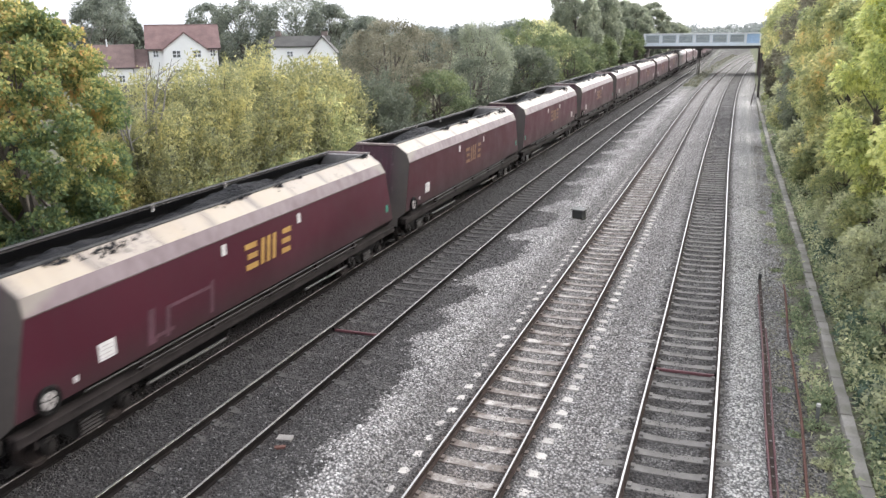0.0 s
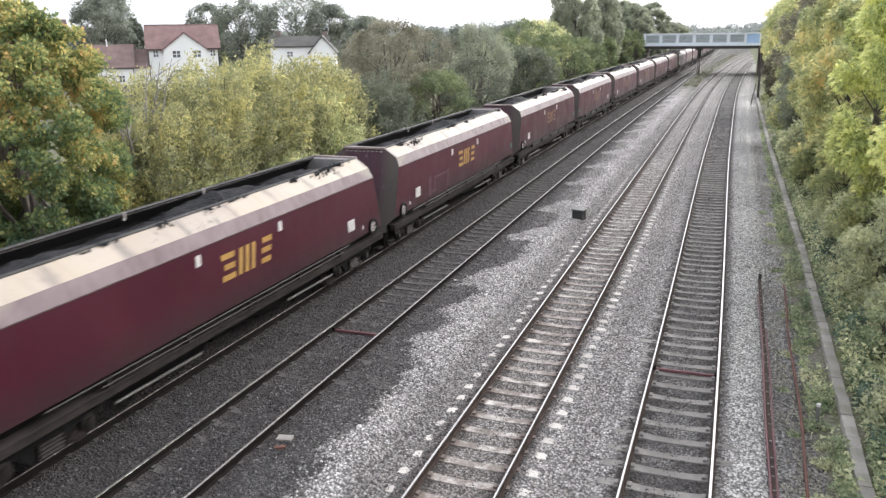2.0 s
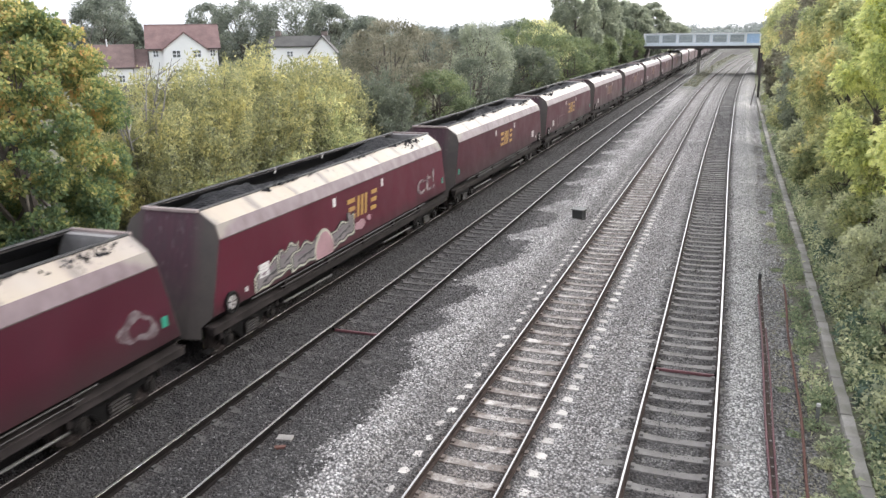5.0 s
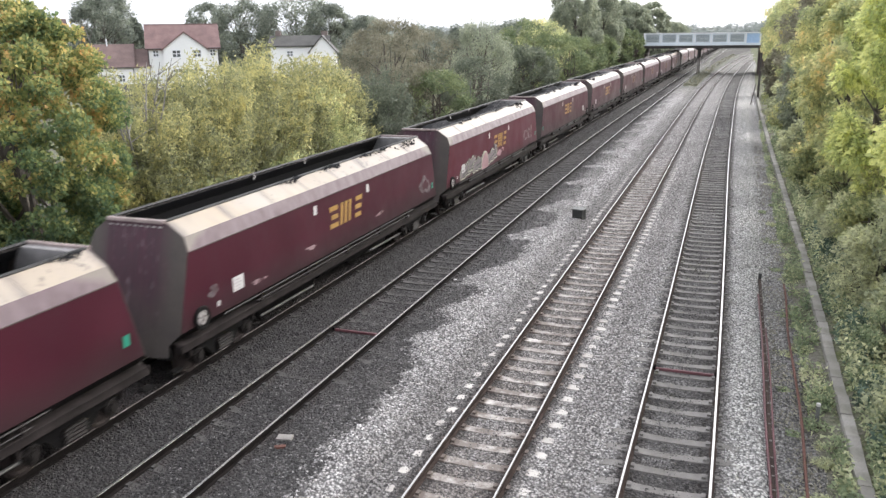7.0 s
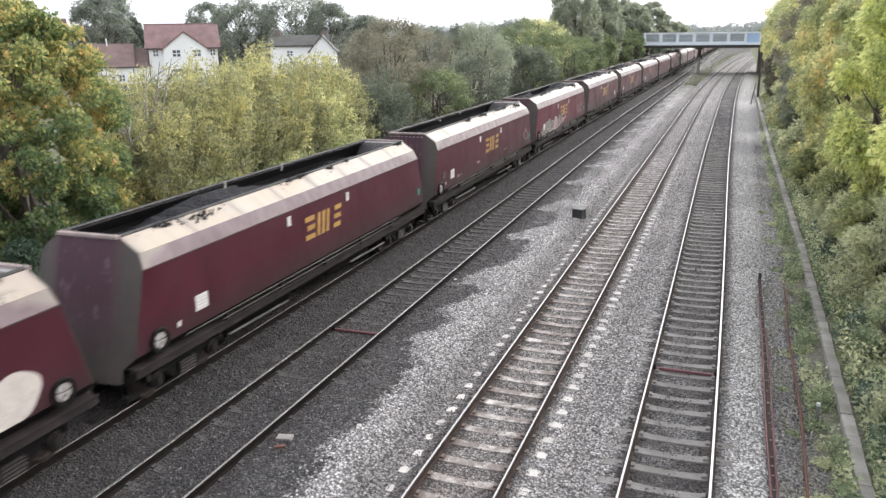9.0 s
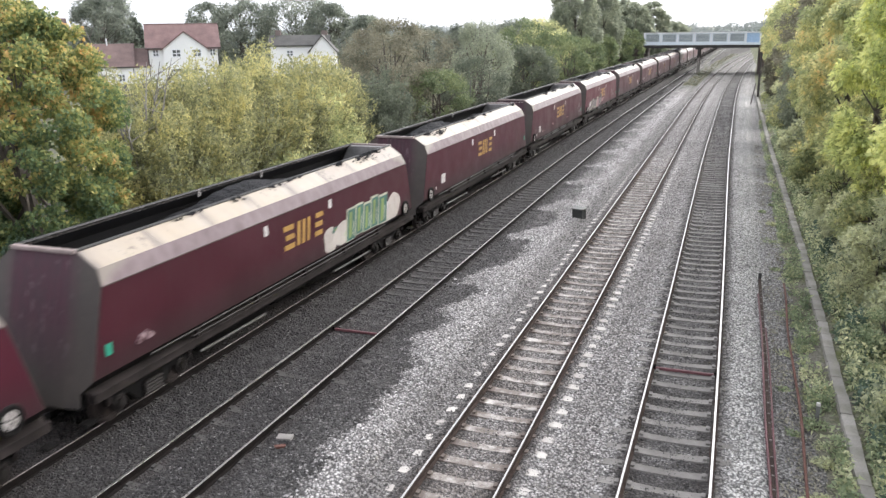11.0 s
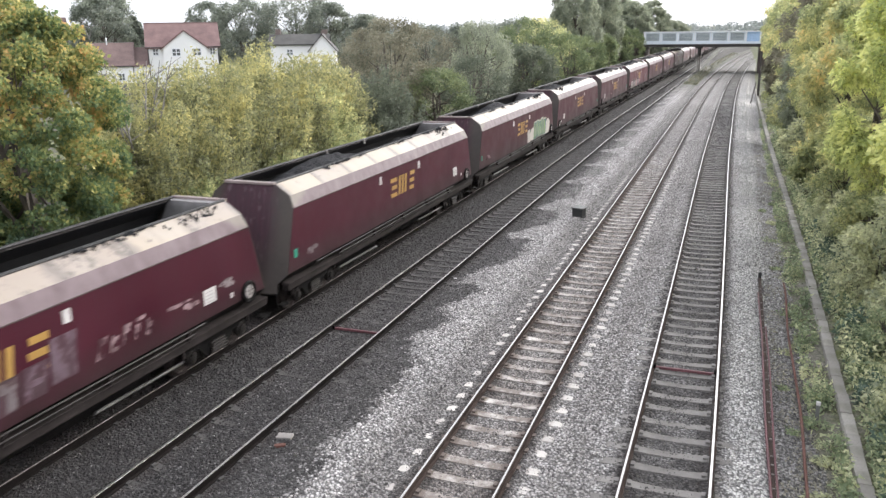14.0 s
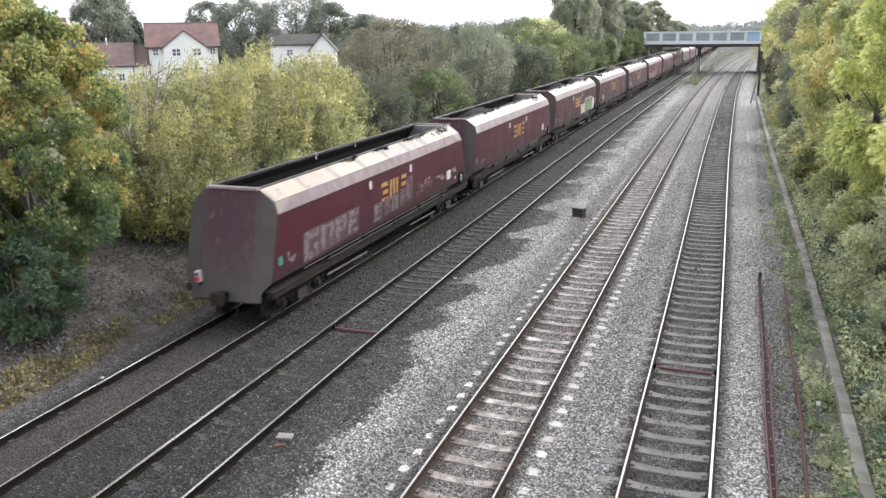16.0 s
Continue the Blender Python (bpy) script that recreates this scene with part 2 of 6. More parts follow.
def ballast():
    """Crushed stone: fresh pale stone right of the second track, sooty old stone to its left, and grime inside the rails."""
    n = Nodes("ballast")
    x, y = n.axis(0), n.axis(1)
    past = n.math("MAXIMUM", n.math("SUBTRACT", y, 80.0), 0.0)
    bend = n.math("MULTIPLY", n.math("MULTIPLY", past, past), 0.000225)
    x = n.math("SUBTRACT", x, n.math("MULTIPLY", bend, n.span(x, -6.6, -6.0)))
    isle = n.put("ShaderNodeNewGeometry").outputs["Random Per Island"]
    cell = n.put("ShaderNodeTexVoronoi", Vector=n.co, Scale=17.5)
    grain = n.noise(40, 4, 0.7)
    big = n.noise(0.55, 4, 0.6)
    lobes = n.noise(0.16, 2, 0.5, n.stretch(1.0, 1.0, 1.0))
    # tongues of fresh stone reach slantwise over the old at even steps
    slant = n.math("SUBTRACT", y, n.math("MULTIPLY", n.math("ADD", x, 8.2), 0.37))
    slant = n.math("ADD", slant, n.math("MULTIPLY", n.math("SUBTRACT", lobes, 0.5), 2.6))
    wave = n.math("COSINE", n.math("MULTIPLY", n.math("SUBTRACT", slant, 23.9), math.tau / 5.9))
    ridge = n.math("POWER", n.math("ADD", n.math("MULTIPLY", wave, 0.5), 0.5), 3.5)
    ragged = n.math("MULTIPLY", n.math("SUBTRACT", n.noise(1.7, 4, 0.65), 0.5), 0.95)
    calm = n.span(y, 14.0, 25.0, 0.2, 1.0)
    tongue = n.span(n.math("ABSOLUTE", n.math("SUBTRACT", slant, 20.9)), 0.1, 1.5, 0.85, 0.0)
    edge = n.math("ADD", x, n.math("ADD", n.math("MAXIMUM", n.math("MULTIPLY", n.math("MULTIPLY", ridge, 1.3), calm), tongue), ragged))
    edge = n.math("SUBTRACT", edge, n.span(y, 11.0, 20.0, 0.25, 0.0))
    pick = n.math("ADD", n.math("MULTIPLY", n.put("ShaderNodeSeparateColor", Color=cell.outputs["Color"]).outputs[0], 0.6), n.math("MULTIPLY", isle, 0.4))
    fresh = n.math("MULTIPLY", n.span(n.math("ADD", edge, n.math("MULTIPLY", pick, 0.35)), -6.95, -6.66), n.span(x, -8.3, -6.8, 0.75, 1.0))
    fresh = n.math("MAXIMUM", fresh, n.math("MULTIPLY", n.span(y, 26.0, 48.0, 0.0, 0.5), n.span(n.math("ADD", x, ragged), -8.1, -7.5)))
    pale = n.ramp(pick, [(0.1, (0.205, 0.196, 0.191)), (0.5, (0.465, 0.443, 0.434)), (0.9, (0.84, 0.81, 0.795))])
    dark = n.ramp(pick, [(0.1, (0.008, 0.0075, 0.008)), (0.5, (0.025, 0.0238, 0.0246)), (0.75, (0.074, 0.070, 0.071)), (0.95, (0.26, 0.25, 0.25))])
    dark = n.mix(n.span(n.math("ADD", x, ragged), -8.3, -7.6, 0.0, 0.10), dark, pale)
    dark = n.mix(n.span(n.math("ADD", x, ragged), -14.4, -13.7, 0.42, 0.0), dark, pale)
    # stone beside the train darker still, the wagons' shade put into its colour
    dark = n.mix(n.span(n.math("ADD", x, ragged), -10.6, -9.6, 0.35, 0.0), dark, (0.014, 0.013, 0.0132))
    col = n.mix(fresh, dark, pale)
    bright = n.ramp(pick, [(0.1, (0.31, 0.297, 0.285)), (0.5, (0.61, 0.588, 0.563)), (0.9, (0.84, 0.82, 0.79))])
    col = n.mix(n.math("MULTIPLY", n.span(x, 0.1, 0.5, 0.0, 0.9), n.span(x, 1.1, 1.5, 1.0, 0.0)), col, bright)
    col = n.mix(n.math("MULTIPLY", n.span(x, 1.15, 1.35, 0.0, 0.5), n.span(y, 18.0, 30.0, 1.0, 0.1)), col, (0.085, 0.08, 0.075))
    # dull dusty stone between the fresh band and the third track
    col = n.mix(n.math("MULTIPLY", n.span(n.math("ADD", x, ragged), -6.35, -5.9, 0.0, 0.55), n.span(x, -5.2, -4.9, 1.0, 0.0)), col, (0.135, 0.122, 0.115))
    # brown mud in the first track
    col = n.mix(n.math("MULTIPLY", n.span(n.math("ABSOLUTE", n.math("ADD", x, 12.643)), 0.5, 0.8, 0.7, 0.0), n.span(big, 0.25, 0.55, 0.5, 1.0)), col, (0.092, 0.074, 0.072))
    # grime in and beside the two right-hand tracks
    drift = n.span(y, 18.0, 52.0, 0.0, 0.25)
    four = n.span(n.math("ABSOLUTE", n.math("ADD", n.math("ADD", x, drift), 0.686)), 0.62, 0.85, 0.9, 0.0)
    three = n.span(n.math("ABSOLUTE", n.math("ADD", x, 4.168)), 0.66, 1.15, 0.8, 0.0)
    col = n.mix(n.math("MULTIPLY", four, n.span(big, 0.25, 0.6, 0.6, 1.0)), col, (0.044, 0.039, 0.0365))
    col = n.mix(n.math("MULTIPLY", three, n.math("MULTIPLY", n.span(big, 0.3, 0.65, 0.35, 1.0), n.span(y, 25.0, 50.0, 1.0, 0.55))), col, (0.150, 0.121, 0.106))
    col = n.mix(n.span(n.math("ABSOLUTE", n.math("ADD", x, 2.43)), 0.2, 0.9, 0.35, 0.0), col, (0.16, 0.135, 0.12))
    col = n.mix(n.math("MULTIPLY", n.span(y, 95.0, 150.0, 0.0, 0.75), n.span(big, 0.3, 0.6, 0.4, 1.0)), col, (0.10, 0.095, 0.072))
    island = n.math("MULTIPLY", n.math("MULTIPLY", n.span(x, -7.7, -7.0), n.span(x, -5.9, -5.5, 1.0, 0.0)), n.span(y, 100.0, 122.0))
    col = n.mix(n.math("MULTIPLY", island, n.span(n.noise(0.9, 4, 0.7), 0.35, 0.6, 0.45, 0.95)), col, (0.098, 0.102, 0.060))
    col = n.mix(n.span(lobes, 0.4, 0.65, 0.0, 0.18), col, (0.10, 0.09, 0.085))
    col = n.mix(n.span(n.noise(4.5, 4, 0.6), 0.42, 0.7, 0.0, 0.3), col, (0.07, 0.063, 0.06))
    # dark brown bands along both sides of every rail
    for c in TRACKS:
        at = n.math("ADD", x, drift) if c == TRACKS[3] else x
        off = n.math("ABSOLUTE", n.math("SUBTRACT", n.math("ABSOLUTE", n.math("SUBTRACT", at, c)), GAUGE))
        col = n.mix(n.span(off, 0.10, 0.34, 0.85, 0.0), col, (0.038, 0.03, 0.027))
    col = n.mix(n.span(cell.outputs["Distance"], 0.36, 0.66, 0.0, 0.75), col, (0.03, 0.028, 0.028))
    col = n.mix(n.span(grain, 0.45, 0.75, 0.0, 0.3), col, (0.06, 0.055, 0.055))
    h = n.math("SUBTRACT", n.math("MULTIPLY", grain, 0.3), cell.outputs["Distance"])
    return n.done(col, 0.85, 0, n.bump(h, 0.9, 0.05), 0.3)


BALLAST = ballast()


def earth():
    n = Nodes("earth_and_rough_grass")
    x = n.axis(0)
    a, b = n.noise(0.7, 6, 0.65), n.noise(9, 5, 0.7)
    soil = n.mix(n.span(b, 0.3, 0.75), (0.068, 0.062, 0.062), (0.235, 0.214, 0.214))
    soil = n.mix(n.span(n.noise(1.6, 5, 0.7), 0.36, 0.58, 0.35, 0.95), soil, n.mix(n.span(b, 0.35, 0.7), (0.03, 0.026, 0.024), (0.11, 0.092, 0.082)))
    cess = n.mix(n.span(b, 0.3, 0.75), (0.07, 0.065, 0.055), (0.27, 0.25, 0.22))
    soil = n.mix(n.math("MULTIPLY", n.span(x, -6.0, 1.0), n.span(x, 2.9, 3.6, 1.0, 0.0)), soil, cess)
    grass = n.mix(n.span(b, 0.3, 0.7), (0.05, 0.065, 0.028), (0.17, 0.185, 0.075))
    m = n.math("MULTIPLY", n.span(a, 0.38, 0.6), n.math("ADD", n.span(x, 1.5, 3.0, 0.0, 1.0), n.span(x, -24.0, -19.0, 0.9, 0.03)))
    return n.done(n.mix(m, soil, grass), 0.95, 0, n.bump(b, 0.8, 0.08), 0.2)


EARTH = earth()
RAIL_HEAD = plain("polished_rail_head", (0.50, 0.49, 0.48), 0.30, 1.0, 10, 0.08, 0)
RAIL_DULL = plain("dull_brown_rail_head", (0.27, 0.235, 0.22), 0.5, 0.5, 10, 0.2, 0)
RAIL_BROWN = plain("brown_dusted_rail_side", (0.046, 0.032, 0.027), 0.85, 0.0, 12, 0.4, 0.2, 0.2)
RAIL_SIDE = plain("rusty_rail_side", (0.009, 0.007, 0.0065), 0.85, 0.0, 12, 0.4, 0.2, 0.1)


def concrete(name, c, dirt, amount):
    n = Nodes(name)
    one = n.put("ShaderNodeObjectInfo").outputs["Random"]
    a, b = n.noise(1.6, 5, 0.65), n.noise(30, 4)
    col = n.mix(one, scaled(c, 0.8), scaled(c, 1.15))
    k = n.math("ADD", n.span(a, 0.35, 0.65, -0.3, 0.35), amount, clamp=True)
    col = n.mix(k, col, dirt)
    col = n.mix(n.span(b, 0.5, 0.8, 0.0, 0.35), col, scaled(c, 0.4))
    return n.done(col, 0.85, 0, n.bump(b, 0.3, 0.01), 0.3)




def clean_sleeper():
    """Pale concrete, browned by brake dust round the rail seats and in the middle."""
    n = Nodes("pale_sleeper_concrete", True)
    one = n.put("ShaderNodeObjectInfo").outputs["Random"]
    x = n.math("ABSOLUTE", n.axis(0))
    a, b = n.noise(2.6, 5, 0.7), n.noise(30, 4)
    col = n.mix(one, (0.38, 0.352, 0.33), (0.54, 0.51, 0.48))
    dirt = n.span(a, 0.32, 0.56, 0.0, 0.88)
    seat = n.span(n.math("ABSOLUTE", n.math("SUBTRACT", x, 0.75)), 0.1, 0.24, 0.9, 0.0)
    ends = n.span(x, 1.0, 1.1, 1.0, 0.12)
    k = n.math("ADD", n.math("MULTIPLY", dirt, ends), seat, clamp=True)
    col = n.mix(k, col, (0.13, 0.105, 0.092))
    col = n.mix(n.span(b, 0.5, 0.8, 0.0, 0.35), col, (0.16, 0.14, 0.13))
    return n.done(col, 0.85, 0, n.bump(b, 0.3, 0.01), 0.3)


SLEEPER_CLEAN = clean_sleeper()
SLEEPER_GREY = concrete("grey_sleeper_concrete", (0.225, 0.212, 0.200), (0.085, 0.075, 0.070), 0.22)
SLEEPER_DARK = concrete("sooty_sleeper_concrete", (0.085, 0.08, 0.077), (0.035, 0.032, 0.032), 0.45)
TROUGH = concrete("weathered_trough_concrete", (0.28, 0.262, 0.243), (0.12, 0.115, 0.085), 0.2)
BARK = plain("bark", (0.095, 0.080, 0.068), 0.9, 0, 8, 0.4, 0.5)
PALE_BARK = plain("pale_dry_bark", (0.25, 0.235, 0.22), 0.9, 0, 8, 0.3, 0.4)
ROOF_RED = plain("red_clay_roof", (0.175, 0.108, 0.104), 0.8, 0, 3, 0.25, 0.2)
ROOF_DULL = plain("brown_clay_roof", (0.155, 0.105, 0.098), 0.85, 0, 3, 0.25, 0.2)
ROOF_GREY = plain("grey_slate_roof", (0.065, 0.062, 0.058), 0.75, 0, 3, 0.25, 0.2)
RENDER_WHITE = plain("white_painted_render", (0.76, 0.755, 0.75), 0.8, 0, 1.0, 0.06, 0.05, 0.3, 0.08)
FRAME_WHITE = plain("white_window_frame", (0.70, 0.71, 0.73), 0.5, 0, 5, 0.06, 0, 0.4, 0.1)
BRICK_RED = plain("weathered_red_brick", (0.125, 0.078, 0.066), 0.85, 0, 4, 0.3, 0.3)
BRICK_DULL = plain("dull_buff_brick", (0.17, 0.135, 0.125), 0.85, 0, 4, 0.3, 0.3)
BRICK_DARK = plain("sooty_brick", (0.08, 0.06, 0.055), 0.9, 0, 2, 0.35, 0.3)
PANEL_BLUE = plain("pale_blue_grey_parapet_paint", (0.62, 0.67, 0.72), 0.6, 0, 0.8, 0.12, 0.1, 0.4, 0.15)
LOUVRE_LIP = plain("pale_louvre_edge", (0.52, 0.56, 0.58), 0.6, 0, 0.8, 0.15, 0.1)
LOUVRE = plain("grey_louvre_paint", (0.27, 0.30, 0.31), 0.6, 0, 0.8, 0.15, 0.1)
PANEL_BRIGHT = plain("bright_blue_parapet_paint", (0.36, 0.50, 0.70), 0.6, 0, 0.8, 0.12, 0.1)
GIRDER = plain("dark_girder_steel", (0.05, 0.045, 0.045), 0.7, 0.1, 1, 0.3, 0.2)
CABLE_RED = plain("faded_red_cable_sheath", (0.11, 0.04, 0.046), 0.6, 0, 6, 0.3, 0.1)
RUST = plain("orange_rust", (0.115, 0.05, 0.038), 0.85, 0.1, 8, 0.35, 0.3)
BOX_GREY = plain("dark_grey_cabinet", (0.03, 0.03, 0.03), 0.6, 0, 6, 0.25, 0.1)
BOX_LID = plain("pale_cabinet_lid", (0.13, 0.13, 0.125), 0.6, 0, 6, 0.25, 0.1)
POST = plain("tarred_timber_post", (0.045, 0.038, 0.034), 0.85, 0, 4, 0.3, 0.3)
WEATHERED_WOOD = plain("weathered_timber", (0.28, 0.24, 0.21), 0.9, 0, 6, 0.3, 0.3)
GLASS = plain("dark_window_glass", (0.11, 0.115, 0.12), 0.08, 0, 2, 0.2, 0)

LEAF_AUTUMN = leaf("autumn_leaves", [(0.14, (0.042, 0.074, 0.034)), (0.39, (0.068, 0.098, 0.028)), (0.54, (0.14, 0.150, 0.034)), (0.67, (0.22, 0.19, 0.04)), (0.85, (0.29, 0.145, 0.03))], 0.55, 2.45, (1.5, 7.5))
LEAF_WILLOW = leaf("yellow_green_leaves", [(0.12, (0.05, 0.058, 0.034)), (0.4, (0.135, 0.142, 0.060)), (0.64, (0.238, 0.22, 0.068)), (0.95, (0.38, 0.325, 0.075))], 0.5, 2.1)
LEAF_BROWN = leaf("brownish_leaves", [(0.1, (0.065, 0.065, 0.042)), (0.5, (0.13, 0.122, 0.078)), (0.95, (0.21, 0.185, 0.12))], 0.45, 1.75)
LEAF_GREEN = leaf("green_leaves", [(0.1, (0.04, 0.056, 0.028)), (0.5, (0.09, 0.118, 0.045)), (0.95, (0.17, 0.19, 0.07))])
LEAF_DARK = leaf("dark_leaves", [(0.1, (0.042, 0.05, 0.036)), (0.5, (0.075, 0.088, 0.058)), (0.95, (0.125, 0.14, 0.085))])
# trees behind the houses: distance haze put into a greyer leaf colour
LEAF_FAR = leaf("haze_tinted_dark_leaves", [(0.1, (0.05, 0.062, 0.052)), (0.5, (0.095, 0.108, 0.082)), (0.95, (0.15, 0.165, 0.115))], 0.5, 2.2)
LEAF_GREY = leaf("grey_green_leaves", [(0.1, (0.06, 0.07, 0.05)), (0.5, (0.115, 0.128, 0.085)), (0.95, (0.19, 0.20, 0.125))], 0.5, 2.6)
# woods on the horizon: haze put into their pale blue-grey leaf colour
LEAF_HAZE = leaf("haze_tinted_far_leaves", [(0.1, (0.10, 0.115, 0.11)), (0.95, (0.16, 0.175, 0.16))])
LEAF_LIME = leaf("bright_yellow_green_leaves", [(0.08, (0.06, 0.08, 0.02)), (0.4, (0.15, 0.17, 0.048)), (0.65, (0.25, 0.25, 0.07)), (0.95, (0.38, 0.335, 0.085))], 0.6, 3.4)
LEAF_OLIVE = leaf("olive_leaves", [(0.1, (0.05, 0.064, 0.028)), (0.5, (0.13, 0.138, 0.052)), (0.75, (0.21, 0.19, 0.066)), (0.95, (0.28, 0.195, 0.065))], 0.6, 3.7)
LITTER = leaf("fallen_leaves", [(0.1, (0.035, 0.03, 0.018)), (0.5, (0.10, 0.085, 0.028)), (0.95, (0.21, 0.16, 0.05))], 0.1)
LEAF_DEEP = leaf("deep_green_leaves", [(0.1, (0.018, 0.036, 0.022)), (0.5, (0.04, 0.068, 0.036)), (0.95, (0.085, 0.115, 0.05))])
IVY = leaf("dark_ivy_leaves", [(0.1, (0.02, 0.036, 0.026)), (0.5, (0.045, 0.072, 0.048)), (0.95, (0.09, 0.125, 0.075))], 0.35, 2.6)
WEED = leaf("weeds", [(0.1, (0.028, 0.040, 0.022)), (0.42, (0.075, 0.096, 0.045)), (0.68, (0.145, 0.152, 0.075)), (0.95, (0.27, 0.25, 0.14))], 0.45, 3.6)
SHRUB = leaf("grey_green_shrub_leaves", [(0.1, (0.06, 0.07, 0.044)), (0.5, (0.137, 0.14, 0.072)), (0.95, (0.235, 0.225, 0.108))], 0.5, 4.2)
LITTER_PALE = leaf("bleached_litter", [(0.1, (0.05, 0.046, 0.035)), (0.5, (0.13, 0.118, 0.085)), (0.95, (0.26, 0.235, 0.17))], 0.1)
ISLAND_WEED = leaf("dry_green_weeds", [(0.1, (0.05, 0.05, 0.032)), (0.5, (0.095, 0.096, 0.055)), (0.95, (0.16, 0.15, 0.09))], 0.3)
STALK = leaf("dry_stalks", [(0.1, (0.03, 0.028, 0.025)), (0.6, (0.07, 0.064, 0.056)), (0.95, (0.16, 0.145, 0.125))], 0.1)

# ---- mesh helpers ----


def part(name, bm, material, parent=None, label=""):
    """Links a bmesh as one mesh object under a thing or a part."""
    me = bpy.data.meshes.new(name)
    bm.normal_update()
    bm.to_mesh(me)
    bm.free()
    return placed(name, me, material, parent, label)


def placed(name, me, material=None, parent=None, label=""):
    ob = new(name, me)
    if material is not None:
        me.materials.clear()
        me.materials.append(material)
    if parent is not None:
        ob.parent = parent
    return tagged(ob, label) if label else ob


def thing(name, label, category, group="", kind="", at=(0, 0, 0), turn=0.0):
    ob = new(name)
    ob.empty_display_size = 0.2
    ob.matrix_basis = pose(*at, 0, 0, turn)
    return tagged(ob, label, category, group, kind)


def box(x0, y0, z0, x1, y1, z1, bevel=0.0, bm=None):
    bm = bm or bmesh.new()
    v = [bm.verts.new((x, y, z)) for x in (x0, x1) for y in (y0, y1) for z in (z0, z1)]
    fs = [bm.faces.new([v[i] for i in q]) for q in ((0, 1, 3, 2), (4, 6, 7, 5), (0, 4, 5, 1), (2, 3, 7, 6), (0, 2, 6, 4), (1, 5, 7, 3))]
    if bevel:
        es = list({e for f in fs for e in f.edges})
        bmesh.ops.bevel(bm, geom=es, offset=bevel, segments=2, affect="EDGES", profile=0.6)
    return bm


def rod(a, b, r, sides=8, r2=None, bm=None):
    """A round bar from a to b."""
    bm = bm or bmesh.new()
    a, b = Vector(a), Vector(b)
    d = (b - a)
    q = d.to_track_quat("Z", "Y")
    rings = []
    for p, rr in ((a, r), (b, r if r2 is None else r2)):
        rings.append([bm.verts.new(p + q @ Vector((rr * math.cos(i * math.tau / sides), rr * math.sin(i * math.tau / sides), 0))) for i in range(sides)])
    for i in range(sides):
        j = (i + 1) % sides
        bm.faces.new((rings[0][i], rings[0][j], rings[1][j], rings[1][i]))
    bm.faces.new(rings[0][::-1])
    bm.faces.new(rings[1])
    return bm


def loft(sections, caps=True, bm=None):
    """Joins closed outlines with the same number of points."""
    bm = bm or bmesh.new()
    rings = [[bm.verts.new(p) for p in s] for s in sections]
    n = len(rings[0])
    for a, b in zip(rings, rings[1:]):
        for i in range(n):
            j = (i + 1) % n
            bm.faces.new((a[i], a[j], b[j], b[i]))
    if caps:
        bm.faces.new(rings[0][::-1])
        bm.faces.new(rings[-1])
    bmesh.ops.recalc_face_normals(bm, faces=bm.faces)
    return bm


def tube(points, r, sides=6):
    """A bent bar of one piece through the points, which run along y."""
    ring = [(r * math.cos(i * math.tau / sides), r * math.sin(i * math.tau / sides)) for i in range(sides)]
    return loft([[(x + a, y, z + b) for a, b in ring] for x, y, z in points])


def lathe(profile, axis="x", sides=24, bm=None):
    """Turns (distance along the axis, radius) pairs round the axis."""
    bm = bm or bmesh.new()
    rings = []
    for t, r in profile:
        ring = []
        for i in range(sides):
            c, s = r * math.cos(i * math.tau / sides), r * math.sin(i * math.tau / sides)
            ring.append(bm.verts.new({"x": (t, c, s), "y": (c, t, s), "z": (c, s, t)}[axis]))
        rings.append(ring)
    for a, b in zip(rings, rings[1:]):
        for i in range(sides):
            j = (i + 1) % sides
            bm.faces.new((a[i], a[j], b[j], b[i]))
    bm.faces.new(rings[0][::-1])
    bm.faces.new(rings[-1])
    bmesh.ops.recalc_face_normals(bm, faces=bm.faces)
    return bm


def mesh_of(name, verts, faces):
    """A mesh from numpy arrays: points and faces of one size."""
    me = bpy.data.meshes.new(name)
    n, k = faces.shape
    me.vertices.add(len(verts))
    me.vertices.foreach_set("co", np.ascontiguousarray(verts, dtype=np.float32).ravel())
    me.loops.add(n * k)
    me.loops.foreach_set("vertex_index", np.ascontiguousarray(faces, dtype=np.int32).ravel())
    me.polygons.add(n)
    me.polygons.foreach_set("loop_start", np.arange(0, n * k, k, dtype=np.int32))
    me.update(calc_edges=True)
    return me


# ---- the railway's plan ----


TROUGH_Y, TROUGH_X = (8, 13.7, 19, 31, 60, 112), (2.68, 2.70, 2.71, 2.71, 2.40, 2.2)  # the cable trough's line


def swing(i, y):
    """How far the two right-hand tracks have swung over at y."""
    if i < 2:
        return 0.0 if y < 50 else (0.0002 * (y - 50) ** 2 if y < 86 else 0.26 + 0.0144 * (y - 86))
    return 0.0 if y < 80 else 0.000225 * (y - 80) ** 2


def slew(i, y):
    """How far a track lies beside its straight line at y: its swing, and the fourth track's drift towards the third."""
    if i < 3:
        return swing(i, y)
    t = min(1.0, max(0.0, (y - 14) / 44))
    return swing(i, y) + 0.03 - 0.28 * t * t * (3 - 2 * t)


